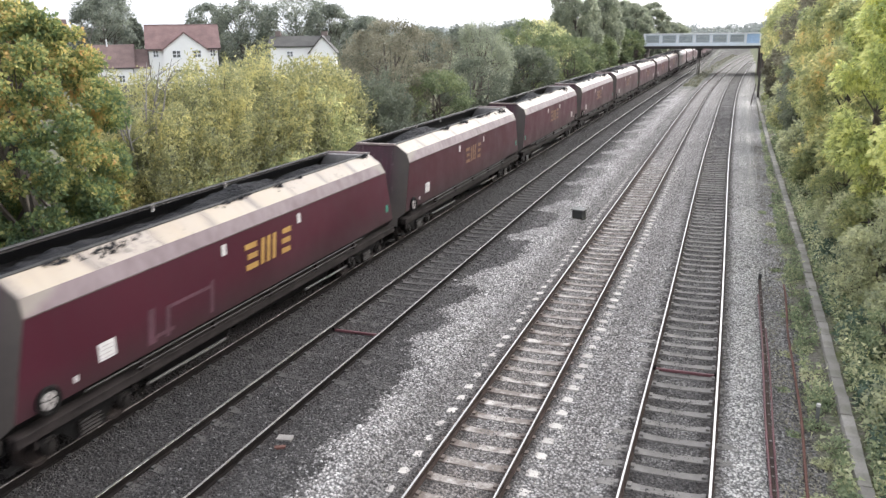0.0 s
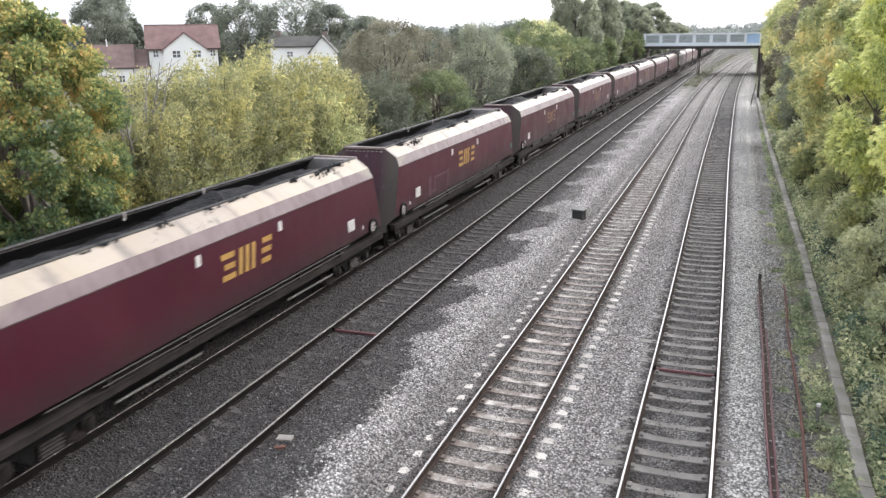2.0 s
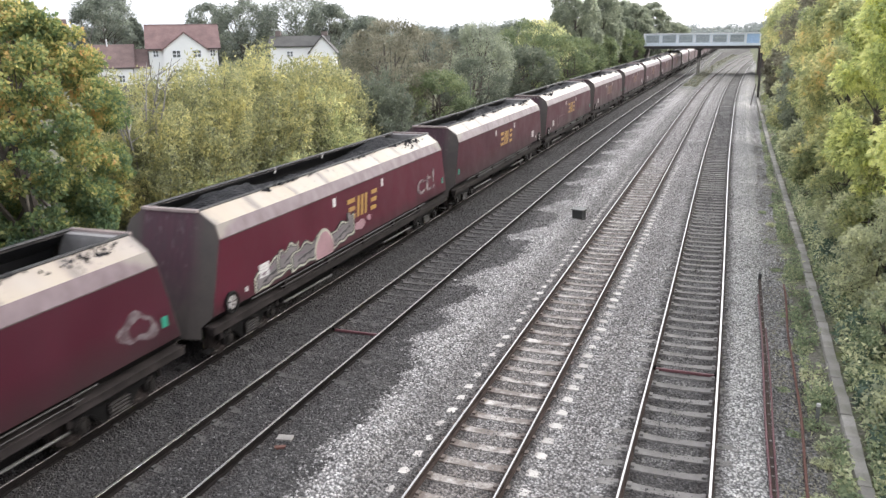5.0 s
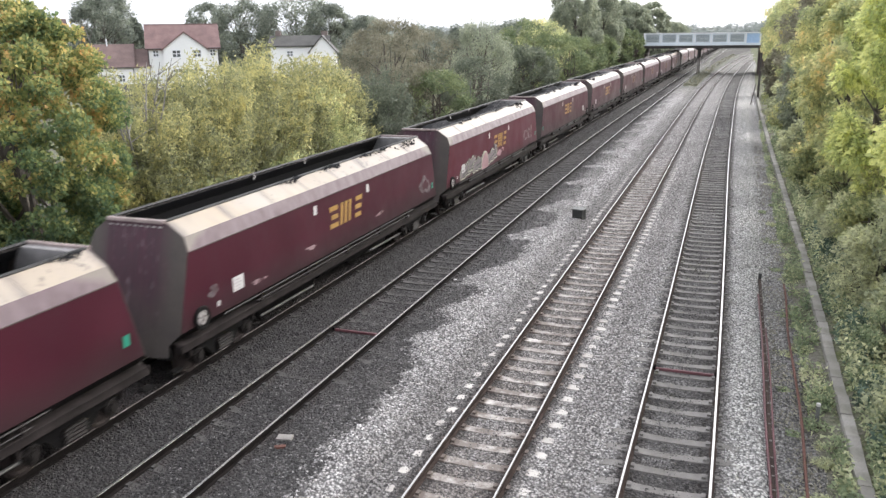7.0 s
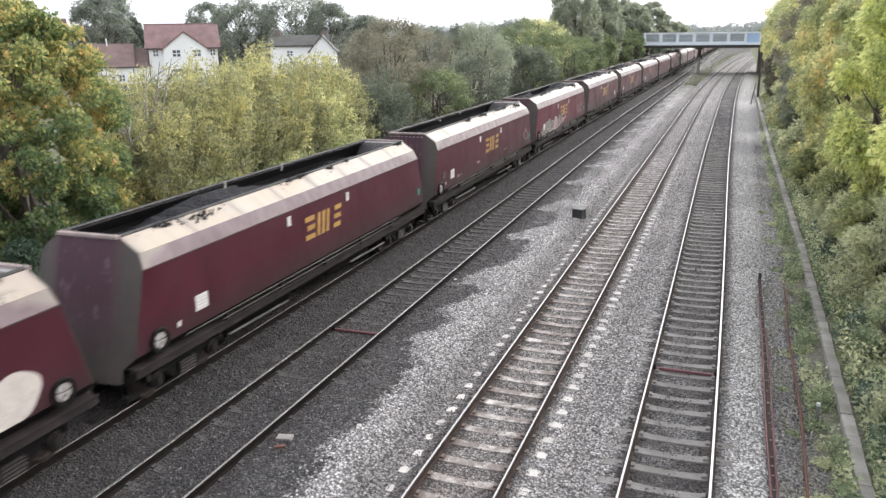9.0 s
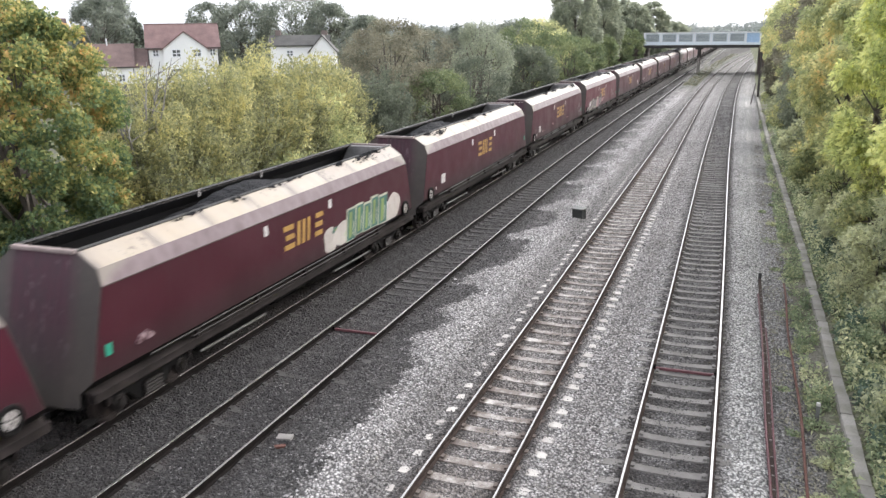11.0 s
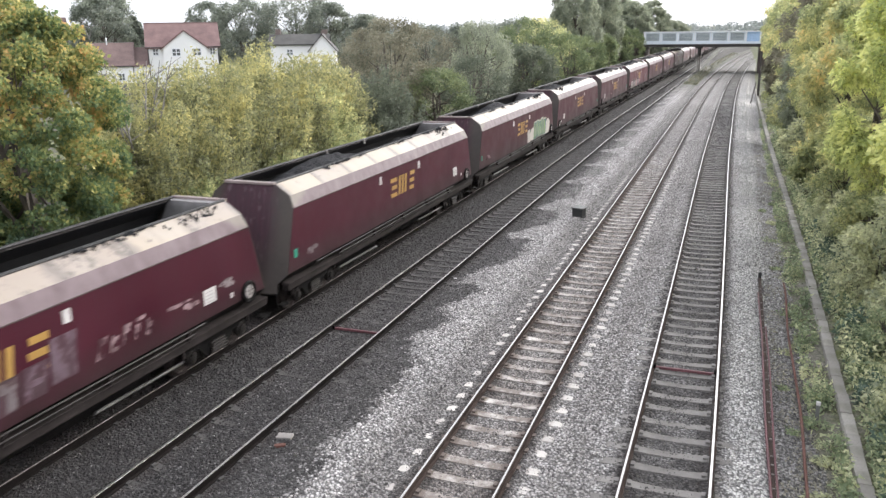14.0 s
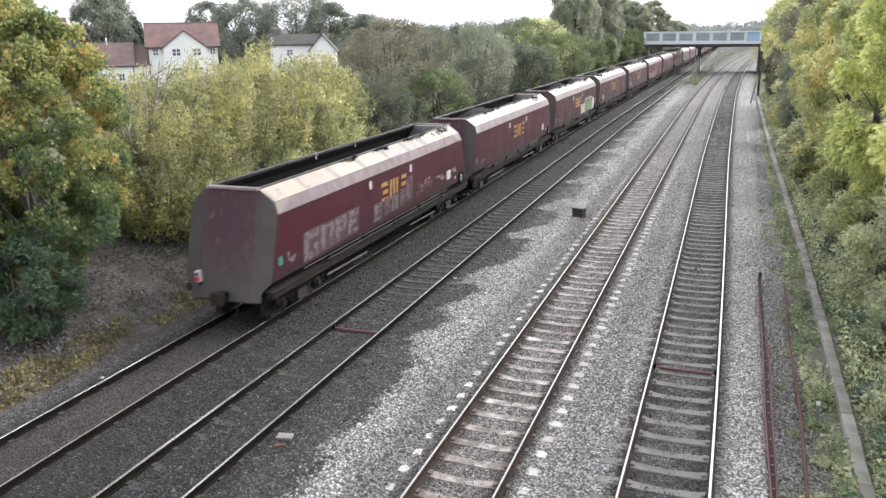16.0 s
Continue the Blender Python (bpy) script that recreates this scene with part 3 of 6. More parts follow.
def ground_z(x, y):
    """Height of the ground beside the railway."""
    z = -0.42
    if x < -14.7:
        z += 1.25 * min(1.0, (-14.7 - x) / 5.0) ** 0.9
    if x > 2.2:
        z += 0.22 * min(1.0, (x - 2.2) / 0.5) + 1.5 * min(1.0, max(0.0, x - 3.0) / 6.0)
    far = math.hypot(x, y)
    amp = 0.12 * min(1.0, max(0.0, -15.2 - x, x - 3.2) / 2.0)
    z += amp * noise.noise((x * 0.4, y * 0.4, 1.0)) * 2
    if far > 420:
        z += min(6.0, (far - 420) * 0.008)
    return z


def steps(*runs):
    """Coordinates from (start, stop, step) runs."""
    out = []
    for a, b, s in runs:
        out += list(np.arange(a, b - 1e-6, s))
    return out


def grid_mesh(name, xs, ys, f):
    xs, ys = np.array(xs), np.array(ys)
    v = np.array([(x, y, f(x, y)) for y in ys for x in xs])
    nx = len(xs)
    i = np.arange(len(ys) - 1)[:, None] * nx + np.arange(nx - 1)[None, :]
    i = i.ravel()
    me = mesh_of(name, v, np.stack([i, i + 1, i + nx + 1, i + nx], 1))
    me.polygons.foreach_set("use_smooth", [True] * len(me.polygons))
    return me


def follow_curve(me):
    """Lets the stone under the two right-hand tracks swing over with them."""
    for v in me.vertices:
        if v.co.x > -6.2 and v.co.y > 80:
            v.co.x += swing(3, v.co.y)
    return me


ground = placed("ground", grid_mesh("ground", steps((-1500, -200, 130), (-200, -60, 14), (-60, -24, 3), (-24, 16, 0.8), (16, 60, 6), (60, 400, 40), (400, 1600, 150)),
                                    steps((-300, -20, 40), (-20, 60, 1.5), (60, 200, 5), (200, 600, 40), (600, 2600, 200)), ground_z), EARTH)
tagged(ground, "dark earth and rough grass beside the railway", "ground", kind="structure")


def bed_z(x, y):
    """Top of the crushed stone."""
    n = noise.noise((x * 0.9, y * 0.9, 3.0)) * 0.035 + noise.noise((x * 3.1, y * 3.1, 7.0)) * 0.022
    if x < -14.4:
        return -0.26 + (x + 14.4) * 0.25 + n
    if x < -7.9:
        low = 0.045 * min(1.0, max(0.45, (y - 14) / 8)) if abs(x - TRACKS[1]) < 0.66 else 0.0
        return -0.165 + n * 0.8 - low
    if x < -5.8:
        # loose heaps tipped beside the second track
        k = math.sin(math.pi * (x + 7.9) / 2.1)
        return -0.17 + k * (0.02 + 0.16 * (0.5 + 0.5 * math.cos((y - 24.3) * math.tau / 5.9)) ** 2 + 0.1 * noise.noise((x * 0.6, y * 0.6, 11.0))) + n * 1.6
    if x > 1.0:
        return -0.20 - (x - 1.0) * 0.16 + n
    c = TRACKS[2] if x < -2.43 else TRACKS[3]
    d = abs(x - c - (slew(3, min(y, 79.0)) if c > -2 else 0.0))
    sunk = 0.05 * min(1.0, max(0.0, (y - 42) / 18)) if c < -2 else 0.04 * min(1.0, max(0.0, (y - 55) / 20))
    if d < 0.66:
        z = -0.208
    elif c > -2:
        z = -0.15 if x > c else -0.165
    else:
        # stone heaped against the rail hides the sleepers there, but not their ends
        z = -0.185 + 0.07 * max(0.0, 1 - abs(d - 0.93) / (0.16 if x > c else 0.24))
    return z + n * 0.55 + sunk


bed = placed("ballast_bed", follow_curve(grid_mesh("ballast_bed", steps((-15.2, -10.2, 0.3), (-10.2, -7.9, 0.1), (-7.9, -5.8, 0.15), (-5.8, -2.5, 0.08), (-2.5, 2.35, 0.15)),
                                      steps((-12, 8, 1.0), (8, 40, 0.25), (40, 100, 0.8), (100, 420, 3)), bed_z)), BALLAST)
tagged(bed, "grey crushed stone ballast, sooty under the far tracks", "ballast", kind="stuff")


def stones():
    """Loose stones lying on the bed, where they lie nearest."""
    rng = np.random.default_rng(5)
    n = 140000
    y = 9.0 + 85.0 * (1 - np.sqrt(1 - rng.random(n))) ** 1.35
    x = rng.uniform(-14.9, 2.15, n)
    keep = np.ones(n, bool)
    for i, c in enumerate(TRACKS):
        for s in (-GAUGE, GAUGE):
            keep &= abs(x - c - s - np.array([slew(i, b) for b in y])) > 0.13
    x, y = x[keep], y[keep]
    z = np.array([bed_z(a, b) for a, b in zip(x, y)])
    n = len(x)
    base = np.array([(1, 0, 0), (-1, 0, 0), (0, 1, 0), (0, -1, 0), (0, 0, 1)], float)
    size = rng.uniform(0.018, 0.041, n) * np.interp(y, (20, 90), (1.0, 1.6))
    pts = base[None] * rng.uniform(0.65, 1.3, (n, 5, 1)) + rng.normal(0, 0.22, (n, 5, 3))
    pts[:, :4, 2] -= 0.35
    a = rng.uniform(0, math.tau, n)
    c, s = np.cos(a), np.sin(a)
    px = pts[..., 0] * c[:, None] - pts[..., 1] * s[:, None]
    py = pts[..., 0] * s[:, None] + pts[..., 1] * c[:, None]
    v = np.stack([px, py, pts[..., 2] * 0.75], -1) * size[:, None, None] + np.stack([x, y, z + 0.008], -1)[:, None]
    tri = np.array([(0, 2, 4), (2, 1, 4), (1, 3, 4), (3, 0, 4)])
    f = (np.arange(n)[:, None, None] * 5 + tri[None]).reshape(-1, 3)
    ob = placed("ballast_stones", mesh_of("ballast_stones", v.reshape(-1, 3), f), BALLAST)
    tagged(ob, "loose angular grey ballast stones", "ballast", kind="stuff")


stones()


# ---- trees and bushes ----


def leaf_cloud(rng, centres, radii, counts, size, droop=0.3, wide=0.36, fold=False):
    """Leaves gathered in clumps: each one a blade, folded along its middle where seen close."""
    c = np.repeat(centres, counts, 0)
    r = np.repeat(radii, counts, 0)
    n = len(c)
    d = rng.normal(size=(n, 3))
    d /= np.linalg.norm(d, axis=1)[:, None]
    p = c + d * r * (rng.random(n) ** 0.45)[:, None]
    out = d * np.array([1, 1, 0.6]) + rng.normal(0, 0.7, (n, 3))
    out[:, 2] -= droop
    out /= np.linalg.norm(out, axis=1)[:, None]
    side = np.cross(out, rng.normal(size=(n, 3)))
    side /= np.linalg.norm(side, axis=1)[:, None] + 1e-9
    up = np.cross(side, out)
    s = size * rng.uniform(0.6, 1.35, n)[:, None]
    tip, mid = p + out * s, p + out * s * 0.45
    if not fold:
        v = np.stack([p + side * s * wide * 0.9, tip, p - side * s * wide * 0.9], 1).reshape(-1, 3)
        return v, np.arange(n * 3).reshape(-1, 3)
    v = np.stack([p, mid + side * s * wide + up * s * 0.08, tip, mid - side * s * wide + up * s * 0.08], 1).reshape(-1, 3)
    i = np.arange(n)[:, None] * 4
    f = np.concatenate([np.concatenate([i, i + 1, i + 2], 1), np.concatenate([i, i + 2, i + 3], 1)])
    return v, f


def limb(bm, a, b, r, rng, sag=0.1, n=4, sides=5):
    """A tapering crooked branch, in one piece."""
    a, b = Vector(a), Vector(b)
    q = (b - a).to_track_quat("Z", "Y")
    rings = []
    for k in range(n + 1):
        t = k / n
        p = a if k == 0 else a.lerp(b, t) + Vector(rng.normal(0, sag, 3)) * (1 - t) * (b - a).length * 0.35
        w = r * (1 - 0.8 * t)
        rings.append([bm.verts.new(p + q @ Vector((w * math.cos(i * math.tau / sides), w * math.sin(i * math.tau / sides), 0))) for i in range(sides)])
    for c, d in zip(rings, rings[1:]):
        for i in range(sides):
            j = (i + 1) % sides
            bm.faces.new((c[i], c[j], d[j], d[i]))


def tree(name, label, at, height, spread, leaves, mat, size, clumps=40, low=0.15, bark=BARK, seed=1, stems=1, category="tree", group="", squash=1.0, top_heavy=0.5, dense=0.30, plume=0.0, droop=0.3, wide=0.36, fold=False):
    """A tapered trunk or several stems, limbs to each clump, and a crown of clumps with gaps between them."""
    rng = np.random.default_rng(seed)
    x, y = at
    z0 = ground_z(x, y) - 0.1
    ob = thing(name, label, category, group, at=(x, y, z0))
    zc, rz = height * (1 + low) / 2, height * (1 - low) / 2
    cs, rs = [], []
    for k in range(clumps):
        u = rng.uniform(-1, 1)
        a = k * 2.399963 + rng.uniform(-0.5, 0.5)
        w = math.sqrt(max(0.0, 1 - abs(u) ** 2.4)) * (1 + 0.25 * (top_heavy - 0.5) * u)
        q = rng.uniform(0.45, 0.86) ** 0.6
        cs.append((spread * w * q * math.cos(a), spread * w * q * math.sin(a) * squash, zc + rz * u * 0.88))
        rr = spread * dense * rng.uniform(0.6, 1.25)
        rs.append((rr, rr, rr * (plume or rng.uniform(0.6, 0.9))))
    cs, rs = np.array(cs), np.array(rs)
    cs[:, 2] = np.maximum(cs[:, 2], 0.35)
    wgt = rs[:, 0] ** 2
    counts = np.maximum(8, (leaves * wgt / wgt.sum())).astype(int)
    v, f = leaf_cloud(rng, cs, rs, counts, size, droop, wide, fold)
    k = height / np.percentile(v[:, 2], 99.8)
    v[:, 2] = np.maximum(v[:, 2] * k, 0.02)
    cs[:, 2] *= k
    bm = bmesh.new()
    heart = Vector((0, 0, height * 0.55))
    tr = 0.022 * height + 0.03
    for s in range(stems):
        off = Vector((0, 0, 0)) if stems == 1 else Vector((rng.normal(0, 0.25 * spread), rng.normal(0, 0.25 * spread), 0)) * 0.6
        top = heart + off * 1.6 + Vector((0, 0, height * 0.25))
        limb(bm, off, top, tr / math.sqrt(stems), rng, 0.12, 5)
    for c in cs[::max(1, clumps // 24)]:
        st = heart * rng.uniform(0.35, 1.1)
        limb(bm, st, c, tr * 0.32, rng, 0.15, 3, 3)
    part("trunk", bm, bark, ob)
    crown = placed("crown", mesh_of("crown", v, f), mat, ob)
    return ob


def thicket(name, label, at, height, spread, shoots, leaves, mat, size, seed, group=""):
    """A bush of many upright shoots from one stool, leafy from knee height to the tip, lower round its edge."""
    rng = np.random.default_rng(seed)
    ob = thing(name, label, "bush", group, at=(*at, ground_z(*at) - 0.1))
    u = np.sqrt((np.arange(shoots) + 0.5) / shoots)
    a = np.arange(shoots) * 2.399963 + rng.uniform(-0.4, 0.4, shoots)
    low = rng.random(shoots) < 0.3
    u = np.where(low, rng.uniform(0.75, 1.05, shoots), u)
    way = np.stack([np.cos(a), np.sin(a)], 1)
    foot = np.concatenate([way * (u * spread * 0.4)[:, None], np.zeros((shoots, 1))], 1)
    rise = height * (1 - 0.4 * u ** 2.6) * rng.uniform(0.74, 1.0, shoots)
    rise = np.where(low, height * rng.uniform(0.18, 0.5, shoots), rise)
    tip = np.concatenate([way * (u * spread * rng.uniform(0.8, 1.1, shoots))[:, None], rise[:, None]], 1)
    mid = foot * 0.45 + tip * 0.55
    mid[:, 2] = rise * 0.62

    def along(i, t):
        t = t[:, None]
        return foot[i] * (1 - t) ** 2 + mid[i] * 2 * t * (1 - t) + tip[i] * t ** 2
    share = rise * (0.6 + 0.4 * u)
    i = rng.choice(shoots, leaves, p=share / share.sum())
    t = rng.uniform(0.12, 1.0, leaves)
    p = along(i, t) + rng.normal(0, 1, (leaves, 3)) * (0.10 + 0.2 * (1 - t))[:, None]
    p[:, 2] = np.maximum(p[:, 2], 0.05)
    out = (tip[i] - foot[i]) / np.linalg.norm(tip[i] - foot[i], axis=1)[:, None] * 0.35 + rng.normal(0, 0.6, (leaves, 3))
    out /= np.linalg.norm(out, axis=1)[:, None]
    side = np.cross(out, rng.normal(size=(leaves, 3)))
    side /= np.linalg.norm(side, axis=1)[:, None] + 1e-9
    s = size * rng.uniform(0.6, 1.3, leaves)[:, None]
    v = np.stack([p + side * s * 0.24, p + out * s, p - side * s * 0.24], 1).reshape(-1, 3)
    bm = bmesh.new()
    for k in range(0, shoots, 2):
        pts = [along(np.array([k]), np.array([q]))[0] for q in (0.0, 0.5, 0.95)]
        loft([[(x + w * c, y + w * d, z) for c, d in ((1, 0), (-0.5, 0.87), (-0.5, -0.87))] for (x, y, z), w in zip(pts, (0.022, 0.014, 0.006))], False, bm)
    part("stool", bm, BARK, ob)
    placed("crown", mesh_of("crown", v, np.arange(leaves * 3).reshape(-1, 3)), mat, ob)
    return ob


def left_bank():
    tree("autumn_tree", "field maple turning green, yellow and orange beside the track", (-18.5, 16.6), 8.3, 3.05, 92000, LEAF_AUTUMN, 0.108, 330, 0.02, seed=11, dense=0.12, wide=0.40, fold=True)
    tree("autumn_tree", "field maple turning yellow behind its neighbour on the bank", (-21.9, 17.4), 7.9, 2.5, 26000, LEAF_AUTUMN, 0.13, 160, 0.0, seed=12, dense=0.17)
    tree("green_bush", "low dark green bush at the foot of the maple", (-16.8, 14.75), 2.7, 1.35, 20000, LEAF_DEEP, 0.09, 60, 0.0, seed=13, stems=4, category="bush", dense=0.25)
    tree("green_bush", "dark green scrub behind the maple", (-24.0, 18.5), 6.2, 2.8, 24000, LEAF_GREEN, 0.13, 120, 0.0, seed=14, stems=5, category="bush", dense=0.2)
    g = "willow scrub on the left bank"
    for k, (x, y, h, r, n, m) in enumerate([(-19.3, 23.0, 4.3, 2.5, 36000, LEAF_WILLOW), (-19.9, 27.0, 5.7, 3.1, 42000, LEAF_WILLOW), (-20.2, 32.0, 5.9, 3.3, 38000, LEAF_WILLOW),
                                            (-20.5, 37.5, 5.5, 3.2, 30000, LEAF_WILLOW), (-19.8, 43.0, 4.7, 3.0, 24000, LEAF_DARK), (-25.0, 29.0, 5.2, 3.4, 14000, LEAF_WILLOW),
                                            (-26.0, 36.0, 5.4, 3.6, 14000, LEAF_WILLOW), (-17.7, 34.5, 3.2, 1.9, 10000, LEAF_OLIVE), (-17.5, 29.0, 3.1, 1.8, 10000, LEAF_OLIVE), (-17.6, 23.6, 2.7, 1.6, 9000, LEAF_OLIVE), (-17.6, 40.5, 3.2, 1.8, 9000, LEAF_DARK), (-21.6, 24.8, 5.6, 2.2, 20000, LEAF_WILLOW), (-21.4, 29.5, 6.0, 2.2, 20000, LEAF_WILLOW), (-21.8, 34.8, 6.1, 2.3, 18000, LEAF_WILLOW), (-21.8, 40.4, 5.5, 2.4, 15000, LEAF_WILLOW), (-19.0, 30.0, 4.6, 1.8, 14000, LEAF_WILLOW), (-19.0, 35.2, 4.5, 1.8, 12000, LEAF_OLIVE), (-18.6, 25.2, 4.3, 1.7, 14000, LEAF_WILLOW)]):
        label = "dark grey-green bush at the end of the willows" if m is LEAF_DARK else "yellow-green willow bush with thin upright shoots, on the bank" if h > 4 else "low olive bush at the foot of the bank"
        thicket("willow_bush", label, (x, y), h * 1.13 if h > 4 else h, r, int(34 * r), int(n * 0.92), m, 0.145 if y < 32 else 0.17, 20 + k, g)
    g = "mixed trees along the line"
    for k, (x, y, h, r, n, m) in enumerate([(-21.9, 50.0, 7.8, 3.3, 20000, LEAF_BROWN), (-25.6, 56.0, 7.0, 3.6, 14000, LEAF_BROWN), (-18.8, 50.5, 4.9, 2.7, 14000, LEAF_GREEN), (-18.8, 58.5, 5.4, 2.8, 12000, LEAF_DARK),
                                            (-20.5, 66.0, 7.9, 2.8, 16000, LEAF_GREY), (-26.0, 68.0, 7.2, 4.0, 12000, LEAF_BROWN), (-18.6, 74.0, 6.0, 3.0, 13000, LEAF_DARK), (-20.8, 82.0, 8.0, 3.6, 14000, LEAF_GREEN),
                                            (-18.4, 91.0, 6.8, 3.4, 12000, LEAF_GREEN), (-22.5, 97.0, 8.4, 4.0, 10000, LEAF_OLIVE), (-18.4, 102.0, 6.4, 3.2, 10000, LEAF_GREEN), (-21.4, 112.0, 13.4, 3.6, 42000, LEAF_GREY), (-18.6, 117.0, 6.4, 2.8, 9000, LEAF_GREEN),
                                            (-23.6, 124.0, 11.5, 3.4, 14000, LEAF_GREY), (-20.6, 128.0, 12.2, 3.6, 30000, LEAF_GREY), (-18.9, 137.0, 8.0, 2.6, 9000, LEAF_GREEN), (-17.2, 141.5, 7.3, 2.2, 9000, LEAF_GREEN), (-19.4, 146.5, 9.0, 2.4, 9000, LEAF_DARK), (-22.5, 142.0, 10.2, 3.4, 22000, LEAF_GREY),
                                            (-23.0, 172.0, 12.6, 4.4, 32000, LEAF_GREY), (-18.5, 182.0, 12.7, 4.6, 32000, LEAF_GREY), (-14.6, 196.0, 9.6, 4.4, 26000, LEAF_GREY), (-19.5, 160.0, 11.6, 4.0, 28000, LEAF_GREY)]):
        tree("lineside_tree", {LEAF_BROWN: "brownish thinning tree above the bank", LEAF_GREEN: "leafy green tree beside the line", LEAF_DARK: "dark green tree beside the line", LEAF_OLIVE: "olive-green tree beside the line", LEAF_FAR: "hazy tall tree near the bridge", LEAF_GREY: "tall grey-green tree beside the line"}[m],
             (x, y), h, r, n, m, 0.15 if y < 70 else 0.22 if y < 105 else 0.27 if y < 150 else 0.34, 130, 0.0 if h < 11 else 0.06, seed=60 + k, stems=3, group=g, dense=0.18, plume=1.5 if m is LEAF_GREY and y < 140 else 0.0, droop=0.9 if m is LEAF_GREY else 0.2, wide=0.28)
    g = "tall trees behind the houses"
    for k, (x, y, h, r) in enumerate([(-87, 95, 12.5, 4.6), (-93.5, 104, 13.5, 5.0), (-88.5, 104, 9.6, 1.7), (-87, 120, 12.2, 4.2), (-76, 114, 12.6, 5.4), (-67, 116, 14, 6.5), (-62, 118, 11.5, 4.2), (-62, 132, 9.8, 4.2),
                                      (-50, 128, 8.0, 5), (-43, 132, 8.2, 5), (-37, 142, 8.8, 5.5), (-31, 150, 8.6, 5), (-28, 122, 8.0, 4.5), (-108, 96, 12, 6), (-46, 112, 7.0, 4)]):
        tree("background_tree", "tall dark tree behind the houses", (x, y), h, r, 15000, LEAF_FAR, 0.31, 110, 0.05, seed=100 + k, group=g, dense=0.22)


left_bank()


def right_bank():
    g = "trees on the right bank"
    for k, (x, y, h, r, n, m) in enumerate([(6.6, 22.0, 9.0, 3.3, 52000, LEAF_LIME), (5.6, 29.0, 9.2, 3.0, 44000, LEAF_LIME), (5.6, 36.5, 9.6, 3.0, 34000, LEAF_OLIVE), (5.2, 45.0, 10.0, 3.0, 28000, LEAF_OLIVE),
                                            (5.3, 53.0, 9.0, 2.6, 16000, LEAF_OLIVE), (4.3, 58.5, 6.2, 1.9, 9000, LEAF_GREY), (5.0, 64.0, 10.2, 2.9, 14000, LEAF_BROWN), (5.2, 75.0, 10.5, 2.8, 13000, LEAF_OLIVE), (4.0, 80.0, 6.5, 2.0, 8000, LEAF_BROWN), (5.4, 90.0, 11.0, 3.2, 11000, LEAF_OLIVE),
                                            (5.6, 106.0, 11.0, 3.4, 12000, LEAF_OLIVE), (5.9, 124.0, 11.5, 3.6, 11000, LEAF_OLIVE), (6.4, 143.0, 11.0, 3.6, 9000, LEAF_OLIVE), (8.9, 17.5, 9.0, 3.0, 20000, LEAF_LIME), (10.4, 32, 10.0, 4.0, 12000, LEAF_OLIVE)]):
        tree("bank_tree", "yellow-green ash tree leaning over the cess" if m is LEAF_LIME else "low mixed tree at the edge of the cess" if h < 7 else "brownish thinning tree on the cutting side" if m is LEAF_BROWN else "olive-green tree on the cutting side", (x, y), h, r, n, m, 0.165 if y < 32 else (0.19 if y < 70 else 0.24), 150, 0.1, seed=140 + k, group=g, dense=0.15, plume=1.1, droop=0.7, wide=0.32, fold=y < 25)
    g = "shrubs on the right bank"
    for k, (x, y, h, r, n, m) in enumerate([(4.5, 24.0, 3.3, 1.2, 9000, SHRUB), (4.6, 27.6, 3.5, 1.3, 9000, LEAF_OLIVE), (5.6, 17.0, 1.9, 1.4, 9000, LEAF_OLIVE), (5.2, 21.0, 2.2, 1.5, 9000, SHRUB), (4.9, 25.0, 2.5, 1.5, 9000, SHRUB), (4.6, 30.0, 2.6, 1.4, 8000, SHRUB), (4.4, 35.0, 2.8, 1.4, 7000, LEAF_OLIVE),
                                            (4.2, 42.0, 3.0, 1.5, 6000, LEAF_OLIVE), (4.0, 50.0, 3.2, 1.5, 6000, SHRUB), (3.9, 60.0, 3.4, 1.5, 5000, LEAF_OLIVE), (3.8, 72.0, 3.6, 1.5, 5000, SHRUB), (3.9, 86.0, 3.6, 1.5, 4000, LEAF_OLIVE), (4.4, 104.0, 3.6, 1.6, 4000, SHRUB)]):
        tree("bank_shrub", "low dense bramble and hawthorn shrub", (x, y), h, r, n, m, 0.11 if y < 40 else 0.2, 30, 0.0, seed=170 + k, stems=5, category="shrub", group=g, dense=0.36)


right_bank()


def brambles():
    rng = random.Random(91)
    for k in range(46):
        y = 13.0 + 44.0 * rng.random() ** 1.4
        x = rng.uniform(3.55, 5.6)
        h = rng.uniform(0.5, 1.3) + 0.25 * (x - 3)
        tree("bramble", "tangled bramble and nettle clump on the bank", (x, y), h, rng.uniform(0.5, 0.95), 2600, rng.choice((WEED, SHRUB, WEED, SHRUB)), 0.085 if y < 30 else 0.12, 30, 0.0, seed=300 + k, stems=4, category="bush", group="brambles beside the trough", dense=0.3)


brambles()


